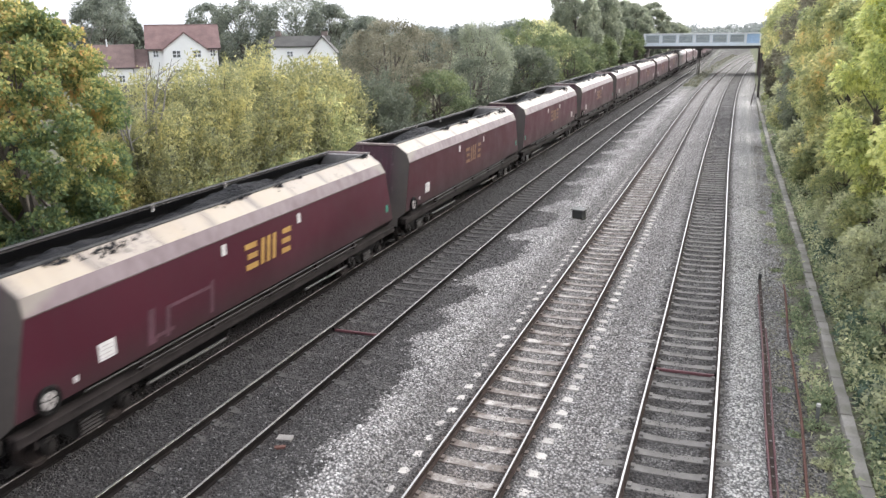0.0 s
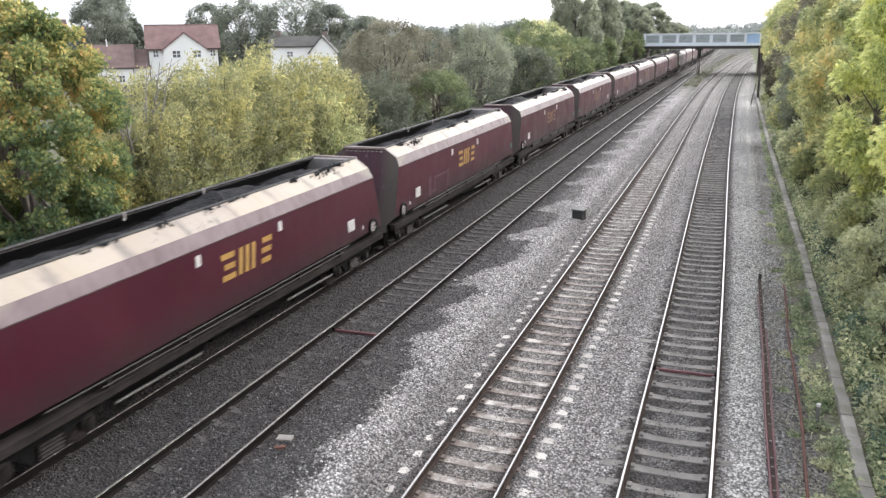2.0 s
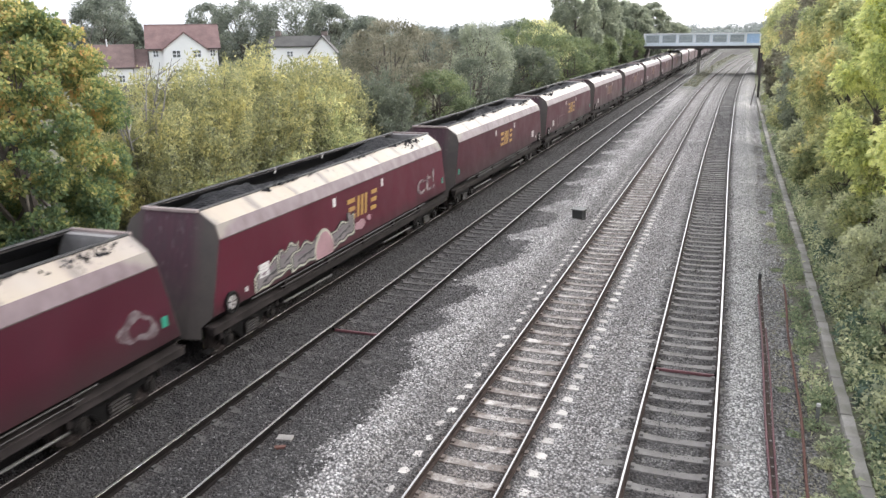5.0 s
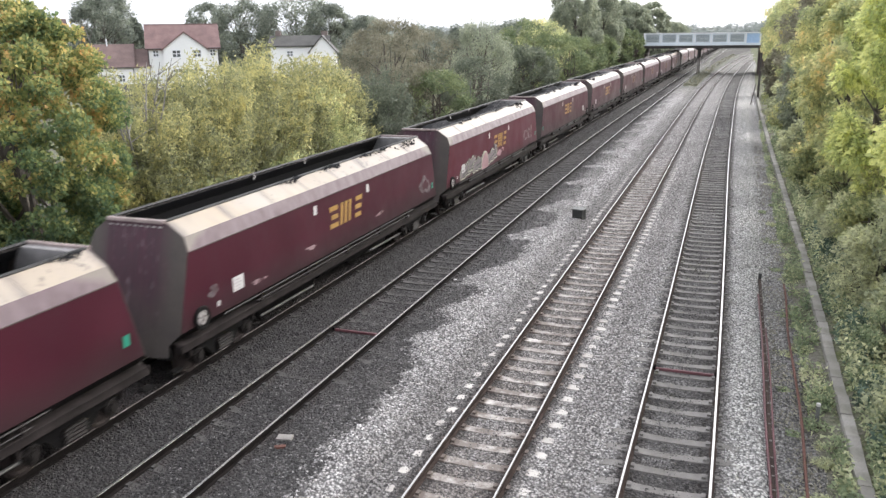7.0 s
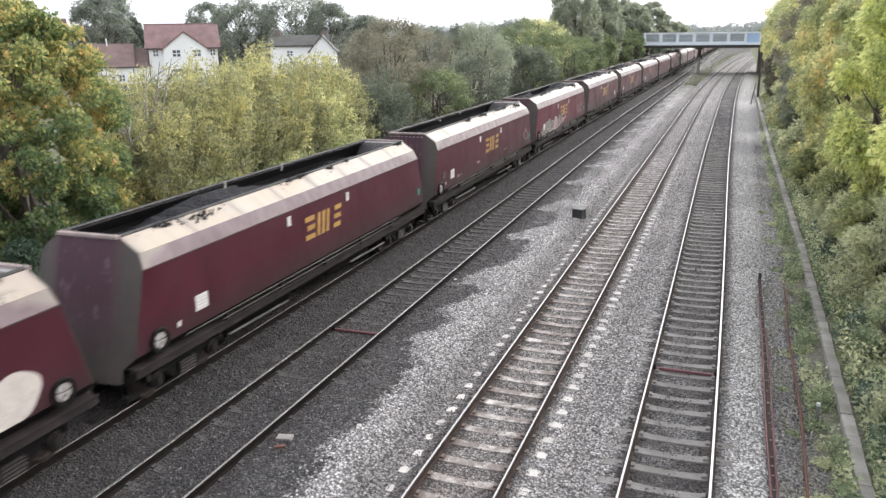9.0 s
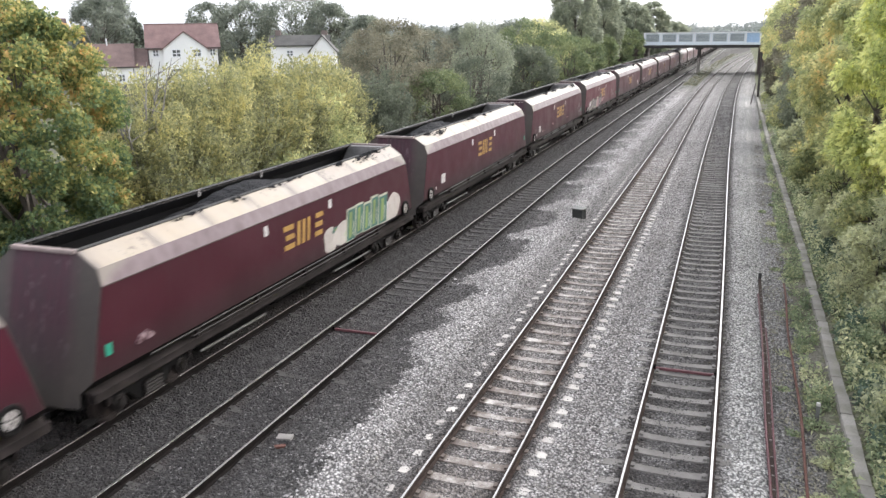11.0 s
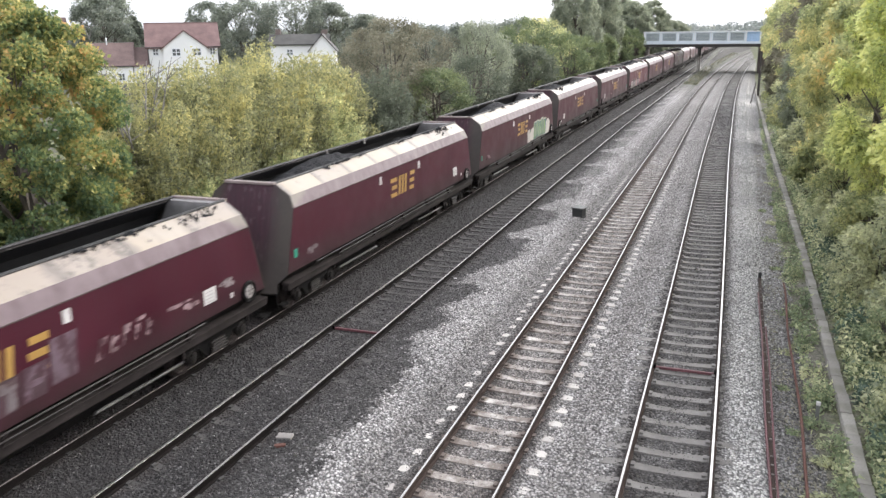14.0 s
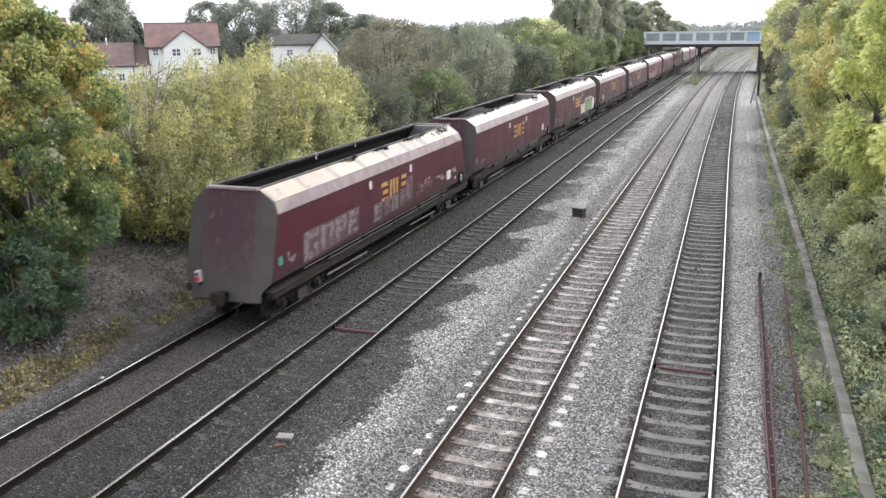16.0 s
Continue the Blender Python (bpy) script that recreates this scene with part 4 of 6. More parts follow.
def cover(name, label, x0, x1, y0, y1, n, mat, size, seed, tall=0.25, drift=0.0, gap=0.0):
    """Low growth or fallen leaves strewn over a strip of ground."""
    rng = np.random.default_rng(seed)
    y = y0 + (y1 - y0) * rng.random(n) ** 1.6
    x = rng.uniform(x0, x1, n) + drift * np.array([swing(2, b) for b in y])
    patch = np.array([noise.noise((a * 1.3, b * 0.8, seed)) for a, b in zip(x, y)])
    keep = patch > rng.uniform(-0.3 + gap, 0.2 + gap, n)
    keep &= abs(x - np.interp(y, TROUGH_Y, TROUGH_X)) > 0.17 + 0.06 * patch
    x, y, patch = x[keep], y[keep], patch[keep]
    z = np.array([max(ground_z(a, b), bed_z(a, b) if -15.2 < a < 2.3 else -9) for a, b in zip(x, y)])
    n = len(x)
    h = rng.random(n) ** 2 * tall * (0.5 + np.clip(patch + 0.3, 0, 1))
    c = np.stack([x, y, z + h + 0.01], 1)
    v, f = leaf_cloud(rng, c, np.full((n, 3), 0.03), np.ones(n, int), size)
    tagged(placed(name, mesh_of(name, v, f), mat), label, "plants", kind="stuff")


cover("ground_weeds", "low weeds, ivy and nettles beside the trough", 1.95, 6.2, 12, 75, 150000, WEED, 0.10, 31, 0.4, gap=0.12)
cover("bramble_cover", "brambles and tall weeds on the bank", 2.95, 8.6, 12, 60, 90000, SHRUB, 0.11, 32, 0.9)


cover("ivy_cover", "dark green ivy and nettles creeping over the bank", 2.9, 6.4, 12, 34, 60000, IVY, 0.12, 38, 0.55, gap=0.22)


def tufts():
    """Single leafy weeds between the cable run and the trough, and on both sides of it."""
    rng = random.Random(57)
    for k in range(46):
        y = 12.0 + 34.0 * rng.random() ** 1.3
        x = rng.choice((rng.uniform(1.35, 2.15), rng.uniform(1.6, 2.2), rng.uniform(3.1, 3.8)))
        tree("weed_tuft", "leafy green weed growing in the cess", (x, y), rng.uniform(0.18, 0.42), rng.uniform(0.14, 0.36), 240, rng.choice((WEED, SHRUB)), 0.075, 14, 0.0, seed=500 + k, stems=3, category="weed", group="weeds in the cess", dense=0.4, wide=0.4)


tufts()
cover("cess_litter", "pale dry stems and dead leaves in the cess", 1.3, 3.4, 12, 60, 22000, LITTER_PALE, 0.06, 36, 0.05)
cover("island_weeds", "thin weeds on the island between the lines", -7.4, -5.6, 118, 260, 5000, ISLAND_WEED, 0.2, 35, 0.22, drift=0.7)
cover("fallen_leaves", "yellow fallen leaves along the cess", -16.1, -14.9, 9, 32, 26000, LITTER, 0.085, 33, 0.05)
cover("dry_undergrowth", "grey dry stalks and litter on the left bank", -21, -15.4, 9, 48, 40000, STALK, 0.10, 34, 0.35)

# far woods that close the view
rngw = np.random.default_rng(77)
wc = np.stack([rngw.uniform(-420, 330, 1500), rngw.uniform(330, 470, 1500), rngw.random(1500) ** 0.8 * 8.0], 1)
wc[:, 2] *= 0.74 + 0.10 * np.sin(wc[:, 0] * 0.05) + 0.08 * np.sin(wc[:, 0] * 0.17)
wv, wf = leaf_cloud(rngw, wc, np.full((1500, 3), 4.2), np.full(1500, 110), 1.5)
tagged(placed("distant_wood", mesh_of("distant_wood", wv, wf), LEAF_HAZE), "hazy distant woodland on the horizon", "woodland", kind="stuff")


def bare_tree(at, h, seed):
    rng = np.random.default_rng(seed)
    ob = thing("bare_tree", "leafless pale sapling standing above the willows", "tree", at=(*at, ground_z(*at) - 0.1))
    bm = bmesh.new()
    for k in range(3):
        a = k * 2.1 + seed
        tip = (1.4 * math.cos(a), 1.4 * math.sin(a), h * rng.uniform(0.8, 1.0))
        fork = (0.12 * math.cos(a), 0.12 * math.sin(a), h * 0.3)
        rod((0, 0, 0), fork, 0.05, 6, 0.045, bm)
        limb(bm, fork, tip, 0.05, rng, 0.05, 5)
        for j in range(7):
            t = rng.uniform(0.25, 0.9)
            s = Vector(fork).lerp(Vector(tip), t)
            limb(bm, s, s + Vector((rng.normal(0, 0.5), rng.normal(0, 0.5), rng.uniform(0.3, 0.9))), 0.022, rng, 0.1, 2)
    part("trunk", bm, PALE_BARK, ob)


bare_tree((-19.0, 21.9), 7.3, 3)
bare_tree((-19.5, 22.6), 7.6, 4)

# ---- houses ----


def window(parent, x, z, w, h, y):
    """A white casement of two lights in a wall that faces -y."""
    w, h = w * 0.88, h * 0.9
    wdw = part("window", box(x - w / 2, y - 0.05, z - h / 2 - 0.06, x + w / 2, y + 0.04, z - h / 2, 0), FRAME_WHITE, parent)
    for s in (-1, 1):
        part("pane", box(x + s * w / 4 - w / 4 + 0.05, y - 0.012, z - h / 2 + 0.05, x + s * w / 4 + w / 4 - 0.05, y + 0.03, z + h / 2 - 0.05), GLASS, wdw)
    fr = bmesh.new()
    for a in (-w / 2, 0, w / 2):
        box(x + a - 0.05, y - 0.04, z - h / 2, x + a + 0.05, y + 0.03, z + h / 2, 0, fr)
    for b in (h / 2 - 0.05, -h / 2 + 0.05, 0.0):
        box(x - w / 2, y - 0.034, z + b - 0.045, x + w / 2, y + 0.024, z + b + 0.045, 0, fr)
    part("frame", fr, FRAME_WHITE, wdw)


def gabled(parent, x0, x1, y0, y1, eaves, ridge, roof, wall, along="x"):
    """A pitched house body: walls with gables and two roof slopes that overhang."""
    o, t = 0.3, 0.16
    if along == "x":
        ym = (y0 + y1) / 2
        outline = [(y0, 0), (y1, 0), (y1, eaves), (ym, ridge), (y0, eaves)]
        part("wall", loft([[(x, a, b) for a, b in outline] for x in (x0, x1)]), wall, parent)
        k = (ridge - eaves) / (ym - y0)
        for s in (-1, 1):
            ye = ym + s * ((ym - y0) + o)
            sec = [(ye, eaves - o * k + 0.02), (ym, ridge + 0.02), (ym, ridge + t + 0.04), (ye, eaves - o * k + t + 0.02)]
            part("roof", loft([[(x, a, b) for a, b in sec] for x in (x0 - o, x1 + o)]), roof, parent)
    else:
        xm = (x0 + x1) / 2
        outline = [(x0, 0), (x1, 0), (x1, eaves), (xm, ridge), (x0, eaves)]
        part("wall", loft([[(a, y, b) for a, b in outline] for y in (y0, y1)]), wall, parent)
        k = (ridge - eaves) / (xm - x0)
        for s in (-1, 1):
            xe = xm + s * ((xm - x0) + o)
            sec = [(xe, eaves - o * k + 0.02), (xm, ridge + 0.02), (xm, ridge + t + 0.04), (xe, eaves - o * k + t + 0.02)]
            part("roof", loft([[(a, y, b) for a, b in sec] for y in (y0 - 0.2, y1)]), roof, parent)


def houses():
    gz = 0.8
    h1 = thing("house", "white rendered house with a red tiled roof and a front gable", "house", at=(-68.07, 88.8, gz), turn=37.5)
    gabled(h1, -4.4, 4.4, 0.3, 7.0, 5.35, 8.15, ROOF_RED, RENDER_WHITE)
    gabled(h1, -2.5, 2.9, -0.6, 3.5, 5.2, 7.25, ROOF_RED, RENDER_WHITE, "y")
    for x, z, w in ((-0.9, 4.65, 1.15), (1.65, 4.65, 1.15), (-0.9, 2.3, 1.3), (1.65, 2.3, 1.3)):
        window(h1, x, z, w, 1.1, -0.63)
    for x in (-3.45, 3.65):
        window(h1, x, 4.7, 0.75, 1.0, 0.27)
    part("gutter", rod((-4.65, 0.0, 5.28), (-2.7, 0.0, 5.28), 0.07, 6), GIRDER, h1, "dark gutter")
    part("gutter", rod((3.1, 0.0, 5.28), (4.65, 0.0, 5.28), 0.07, 6), GIRDER, h1, "dark gutter")
    part("downpipe", rod((-4.35, 0.22, 0.1), (-4.35, 0.22, 5.3), 0.06, 6), GIRDER, h1, "dark downpipe")
    part("downpipe", rod((4.35, 0.22, 0.1), (4.35, 0.22, 5.3), 0.06, 6), GIRDER, h1, "dark downpipe")
    part("ridge", rod((-4.7, 3.65, 8.32), (4.7, 3.65, 8.32), 0.1, 6), ROOF_DULL, h1, "row of dull ridge tiles")
    h2 = thing("house_wing", "low white cottage wing with a brown tiled roof", "house", at=(-74.4, 83.9, gz), turn=37.5)
    gabled(h2, -3.4, 1.6, 0, 6.0, 3.2, 5.75, ROOF_DULL, RENDER_WHITE)
    gabled(h2, 1.7, 3.6, 0.4, 5.6, 3.15, 5.1, ROOF_DULL, RENDER_WHITE)
    for x in (-2.0, 0.2, 2.6):
        window(h2, x, 1.7, 0.8, 1.1, -0.03 if x < 2 else 0.37)
    part("gutter", rod((-3.7, -0.35, 3.05), (1.6, -0.35, 3.05), 0.07, 6), GIRDER, h2, "dark gutter")
    part("flue", rod((-1.4, 2.8, 5.6), (-1.4, 2.8, 6.6), 0.09, 8), FRAME_WHITE, h2, "pale flue pipe")
    h3 = thing("cottage", "white cottage with a dark grey roof and brick chimney", "house", at=(-55.4, 97.2, gz - 0.25), turn=24)
    gabled(h3, -4.2, 3.4, 0, 5.0, 5.6, 6.75, ROOF_GREY, RENDER_WHITE)
    gabled(h3, 1.2, 4.5, -1.4, 3.0, 4.9, 6.75, ROOF_GREY, RENDER_WHITE, "y")
    part("chimney", box(-3.7, 2.4, 6.0, -3.0, 3.2, 7.6), BRICK_DULL, h3)
    part("chimney", box(2.5, 2.4, 6.0, 3.3, 3.2, 7.5), BRICK_DULL, h3)
    window(h3, -1.6, 4.6, 0.9, 0.9, -0.03)
    h4 = thing("far_house", "house far behind the trees with a red roof and chimney", "house", at=(-98.5, 94.2, gz + 0.5), turn=40)
    gabled(h4, -5, 4, 0, 7.0, 6.0, 8.9, ROOF_DULL, BRICK_RED)
    part("chimney", box(-4.5, 3.0, 8.0, -3.6, 3.9, 10.2), BRICK_RED, h4)
    sh = thing("garden_sheds", "grey weathered garden sheds behind the willows", "shed", at=(-47.0, 53.0, 0.7), turn=40)
    gabled(sh, -2.5, 2.5, 0, 2.6, 2.2, 3.0, ROOF_GREY, WEATHERED_WOOD)


houses()

# ---- the far overbridge ----


def bridge():
    ob = thing("road_bridge", "steel road bridge with pale blue panelled parapet and dark girder", "bridge", at=(0, 150, 0))
    part("girder", box(-18.5, -0.2, 4.28, 6.5, 9.0, 4.76, 0.03), GIRDER, ob, "dark steel girder under the deck")
    part("ledge", box(-16.3, -0.42, 4.78, 3.1, -0.2, 5.16, 0.03), PANEL_BLUE, ob)
    xs = [-16.2 + 2.817 * k for k in range(7)] + [3.0]
    for a, b in zip(xs, xs[1:]):
        pn = part("parapet_panel", box(a + 0.1, -0.26, 5.16, b - 0.1, -0.18, 6.72), PANEL_BRIGHT if a > 0 else PANEL_BLUE, ob)
        if a < 0:
            part("recess", box(a + 0.3, -0.275, 5.36, b - 0.3, -0.265, 6.56), LOUVRE, pn, "grey louvred infill")
            for k in range(5):
                part("louvre", box(a + 0.3, -0.34, 5.44 + 0.225 * k, b - 0.3, -0.28, 5.50 + 0.225 * k), LOUVRE_LIP, pn)
    for a in xs:
        part("parapet_post", box(a - 0.13, -0.42, 5.16, a + 0.13, -0.18, 6.74), FRAME_WHITE, ob)
    part("coping", box(-16.4, -0.45, 6.74, 3.1, -0.15, 6.92), FRAME_WHITE, ob)
    part("crosshead", box(-7.5, 0.2, 4.0, -6.2, 1.0, 4.55, 0.04), GIRDER, ob)
    for y in (0.5, 7.6):
        col = part("column", box(-7.08, y - 0.25, 2.55, -6.78, y + 0.25, 4.1, 0.03), GIRDER, ob, "dark steel column head")
        part("pedestal", rod((-6.95, y, -0.4), (-6.95, y, 2.55), 0.13, 10, 0.11), TROUGH, col, "pale concrete column foot")
    part("abutment", box(-18.5, -0.6, -0.5, -16.2, 9.6, 4.55, 0.05), BRICK_DARK, ob, "sooty brick abutment")
    part("abutment", box(3.0, -0.6, -0.5, 6.5, 9.6, 4.55, 0.05), BRICK_DARK, ob, "sooty brick abutment")
    for s in (-1, 1):
        x0, x1 = ((-34, -18.4) if s < 0 else (6.4, 34))
        sec = [(x0, -0.5), (x1, -0.5), (x1, 5.1), (x0, 4.6)]
        part("approach", loft([[(x, y, z) for x, z in sec] for y in (-2.0, 11.0)]), EARTH, ob, "earth approach ramp")


bridge()

# ---- tracks ----


def rail_outline(h=0.159):
    head, foot, web = 0.036, 0.07, 0.010
    pts = [(-foot, -h), (foot, -h), (foot, -h + 0.012), (web, -h + 0.028), (web, -0.045), (head, -0.036), (head, -0.006), (head - 0.008, 0.0)]
    return pts + [(-x, z) for x, z in pts[::-1] if (x, z) != (foot, -h) and x > 0][:-1]


BAND = {(0, -1): 0.022, (0, 1): 0.015, (1, -1): 0.027, (1, 1): 0.021, (2, -1): 0.018, (2, 1): 0.015, (3, -1): 0.017, (3, 1): 0.021}


def rail_meshes(i, side):
    """The running rail, and the polished band on its head, wider where more wheels run."""
    b = BAND[(i, side)]
    ys = list(np.arange(-12, 78, 4.5)) + list(np.arange(78, 420, 6))
    c = TRACKS[i] + side * GAUGE
    out = rail_outline()
    body = loft([[(c + slew(i, y) + x, y, z - 0.004) for x, z in out] for y in ys])
    top = loft([[(c + slew(i, y) + x, y, z) for x, z in ((-b - 0.004, -0.006), (b + 0.004, -0.006), (b, 0.001), (-b, 0.001))] for y in ys])
    return body, top


def sleeper_mesh(kind):
    """A concrete sleeper, waisted and lower in the middle, with rail seats and clips."""
    bm = bmesh.new()
    xs = [(-1.26, 0.085, -0.17), (-1.18, 0.115, -0.155), (-0.78, 0.12, -0.15), (-0.45, 0.11, -0.175), (0, 0.10, -0.19), (0.45, 0.11, -0.175), (0.78, 0.12, -0.15), (1.18, 0.115, -0.155), (1.26, 0.085, -0.17)]
    loft([[(x, -w - 0.02, -0.36), (x, w + 0.02, -0.36), (x, w, z), (x, -w, z)] for x, w, z in xs], True, bm)
    for s in (-1, 1):
        for o in (-0.115, 0.115):
            x = s * GAUGE + o
            box(x - 0.035, -0.06, -0.16, x + 0.035, 0.06, -0.115, 0, bm)
    me = bpy.data.meshes.new("sleeper")
    bm.normal_update()
    bm.to_mesh(me)
    bm.free()
    return me


def railway():
    looks = [("sooty rails on buried concrete sleepers in dark ballast", SLEEPER_DARK, -0.012), ("shining rails on sooty half-buried concrete sleepers", SLEEPER_DARK, -0.008),
             ("bright rails on clean pale concrete sleepers", SLEEPER_CLEAN, 0.0), ("bright rails on grey dished concrete sleepers", SLEEPER_GREY, 0.0)]
    for i, (label, mat, dz) in enumerate(looks):
        tk = thing("railway_track", label, "railway track", "the four running lines")
        for s in (-1, 1):
            body, top = rail_meshes(i, s)
            r = part("rail", body, RAIL_SIDE if i < 2 else RAIL_BROWN, tk)
            part("rail_head", top, RAIL_DULL if (i, s) == (0, 1) else RAIL_HEAD, r, "dull running surface" if (i, s) == (0, 1) else "polished running surface")
        me = sleeper_mesh(i)
        me.materials.append(mat)
        rng = random.Random(40 + i)
        y = -12.055 + 0.17 * i if i != 2 else -11.727
        count = 0
        rest = bmesh.new()
        while y < 230:
            if y > 5 and count < 290:
                ob = placed("sleeper", me, None, tk)
                ob.matrix_basis = pose(TRACKS[i] + slew(i, y) + rng.uniform(-0.02, 0.02), y + rng.uniform(-0.015, 0.015), dz + rng.uniform(-0.008, 0.004), 0, 0, rng.uniform(-0.5, 0.5))
                count += 1
            else:
                box(TRACKS[i] + slew(i, y) - 1.2, y - 0.11, -0.3, TRACKS[i] + slew(i, y) + 1.2, y + 0.11, -0.16, 0, rest)
            y += 0.6491
        if len(rest.verts):
            tagged(part("outer_sleepers", rest, mat, tk), kind="stuff")
        else:
            rest.free()


railway()


# ---- lineside things ----


def lineside():
    tr = thing("cable_trough", "pale grey concrete cable trough with lids, overgrown in places", "cable trough")
    y = 8.0
    k = 0
    me = bpy.data.meshes.new("trough_lid")
    bm = box(-0.12, -0.483, -0.04, 0.12, 0.483, 0.02, 0.012)
    bm.to_mesh(me)
    bm.free()
    me.materials.append(TROUGH)
    rng = random.Random(8)
    while y < 112:
        x = float(np.interp(y, TROUGH_Y, TROUGH_X))
        ob = placed("lid", me, None, tr)
        ob.matrix_basis = pose(x + rng.uniform(-0.012, 0.012), y, -0.17 + rng.uniform(-0.015, 0.015), rng.uniform(-0.7, 0.7), rng.uniform(-1, 1), rng.uniform(-1.2, 1.2) - 0.7)
        y += 0.98
    part("channel", loft([[(x - 0.13, yy, -0.5), (x + 0.13, yy, -0.5), (x + 0.13, yy, -0.2), (x - 0.13, yy, -0.2)] for x, yy in zip(TROUGH_X, TROUGH_Y)]), TROUGH, tr)

    cb = thing("red_cable_run", "red sheathed cable run clipped along a dark rail", "cable")
    part("carrier", loft([[(x - 0.05, y, -0.26), (x + 0.05, y, -0.26), (x + 0.04, y, -0.12), (x - 0.04, y, -0.12)] for x, y in ((1.14, 8), (1.15, 13.2), (1.16, 24), (1.16, 26.8))]), RAIL_BROWN, cb)
    for o, r, end in ((-0.055, 0.026, 25.5), (0.075, 0.022, 22.5)):
        part("cable", tube([(1.15 + o + 0.015 * math.sin(0.7 * y + 9 * o), y, -0.105) for y in np.arange(8, end, 0.5)], r), CABLE_RED, cb)
    y = 8.4
    while y < 25.5:
        part("clip", box(1.13, y - 0.02, -0.13, 1.18, y + 0.02, -0.105), SLEEPER_GREY, cb)
        y += rng.uniform(0.25, 0.8)
    part("end_post", box(1.11, 26.7, -0.3, 1.21, 26.82, 0.05, 0.01), BOX_GREY, cb)

    rd = thing("rusty_rod", "old rusty signal rod lying along the cess", "rod")
    part("bar", tube([(1.75 + 0.008 * (y - 13.4) + 0.03 * math.sin(y * 0.8), y, -0.2 + 0.03 * math.sin(1.3 * y)) for y in np.arange(8, 26.6, 0.6)], 0.03), RUST, rd)

    bx = thing("lineside_box", "small dark equipment box with a pale lid on the ballast", "equipment box", at=(-6.06, 33.8, -0.12), turn=-14)
    part("body", box(-0.23, -0.2, 0.0, 0.23, 0.2, 0.36, 0.02), BOX_GREY, bx)
    part("lid", box(-0.29, -0.26, 0.36, 0.29, 0.26, 0.41, 0.015), BOX_LID, bx)
    part("foot", box(-0.25, -0.2, -0.2, -0.16, 0.2, 0.0), BOX_GREY, bx)
    part("foot", box(0.16, -0.2, -0.2, 0.25, 0.2, 0.0), BOX_GREY, bx)

    for i, y, mat in ((3, 18.45, CABLE_RED), (1, 18.4, CABLE_RED)):
        bond = thing("cross_bond", "dull red cable bond between the rails", "cable", at=(TRACKS[i] + slew(i, y), y, 0))
        part("cable", box(-0.70, -0.03, -0.17, 0.70, 0.03, -0.105, 0.012), mat, bond)
        for s in (-1, 1):
            part("lug", box(s * 0.70 - 0.03, -0.05, -0.17, s * 0.70 + 0.03, 0.05, -0.06), RAIL_SIDE, bond)

    sl = thing("loose_slab", "broken concrete slab lying by the rail", "slab", at=(-8.1, 12.6, -0.17), turn=12)
    part("slab", box(-0.16, -0.11, 0, 0.16, 0.11, 0.06, 0.015), SLEEPER_GREY, sl)
    bk = thing("loose_brick", "broken orange brick lying in the ballast", "brick", at=(-8.0, 12.25, -0.18), turn=30)
    part("brick", box(-0.11, -0.05, 0, 0.11, 0.05, 0.065, 0.01), RUST, bk)
    for x, y, s in ((-6.67, 19.75, 0.09), (-13.8, 13.75, 0.06), (-6.8, 13.4, 0.07), (-8.3, 23.8, 0.07)):
        st = thing("pale_stone", "single pale stone on the ballast", "stone", at=(x, y, bed_z(x, y)), turn=x * 40)
        b = bmesh.new()
        bmesh.ops.create_icosphere(b, subdivisions=2, radius=s)
        for v in b.verts:
            v.co = v.co * (1 + 0.25 * noise.noise(v.co * 14)) * 1.0
            v.co.z *= 0.6
        part("stone_body", b, WHITE, st)

    pg = thing("marker_peg", "small grey marker peg with a white cap in the weeds", "marker", at=(2.12, 17.05, -0.3))
    part("stem", box(-0.035, -0.035, 0, 0.035, 0.035, 0.36, 0.006), BOX_LID, pg)
    part("cap", box(-0.04, -0.04, 0.36, 0.04, 0.04, 0.43, 0.01), WHITE, pg, "white painted cap")
    lp = thing("pale_post", "thin pale post beside the trees on the bank", "post", at=(-16.5, 50.6, ground_z(-16.5, 50.6) - 0.05))
    part("shaft", rod((0, 0, 0), (0.04, 0, 4.6), 0.035, 8, 0.03), BOX_LID, lp)
    ps = thing("timber_post", "tarred timber post beside the far track", "post", at=(2.3, 101.4, -0.3))
    part("shaft", rod((0, 0, 0), (0, 0, 5.2), 0.14, 10, 0.12), POST, ps)
    p2 = thing("leaning_stake", "thin dark stake leaning beside the far track", "stake", at=(1.55, 92.5, -0.35))
    part("shaft", rod((-0.12, 0, 0), (0.3, 2.6, 2.1), 0.055, 8), POST, p2)


lineside()

# ---- coal wagons ----
PITCH = 17.59
SPEED = 8.2079
MIDDLE = -40.09


def end_y(z, x=0.0):
    """Half length of the body at a height: the ends lean in towards the top."""
    back = 0.0 if abs(x) < 0.78 else 0.13 * min(1.0, (abs(x) - 0.78) / 0.58)
    return 7.80 + 0.29 * (3.12 - z) - back


PROFILE = [(1.10, 1.06), (1.37, 1.32), (1.37, 3.10), (1.24, 3.42), (0.78, 3.74)]


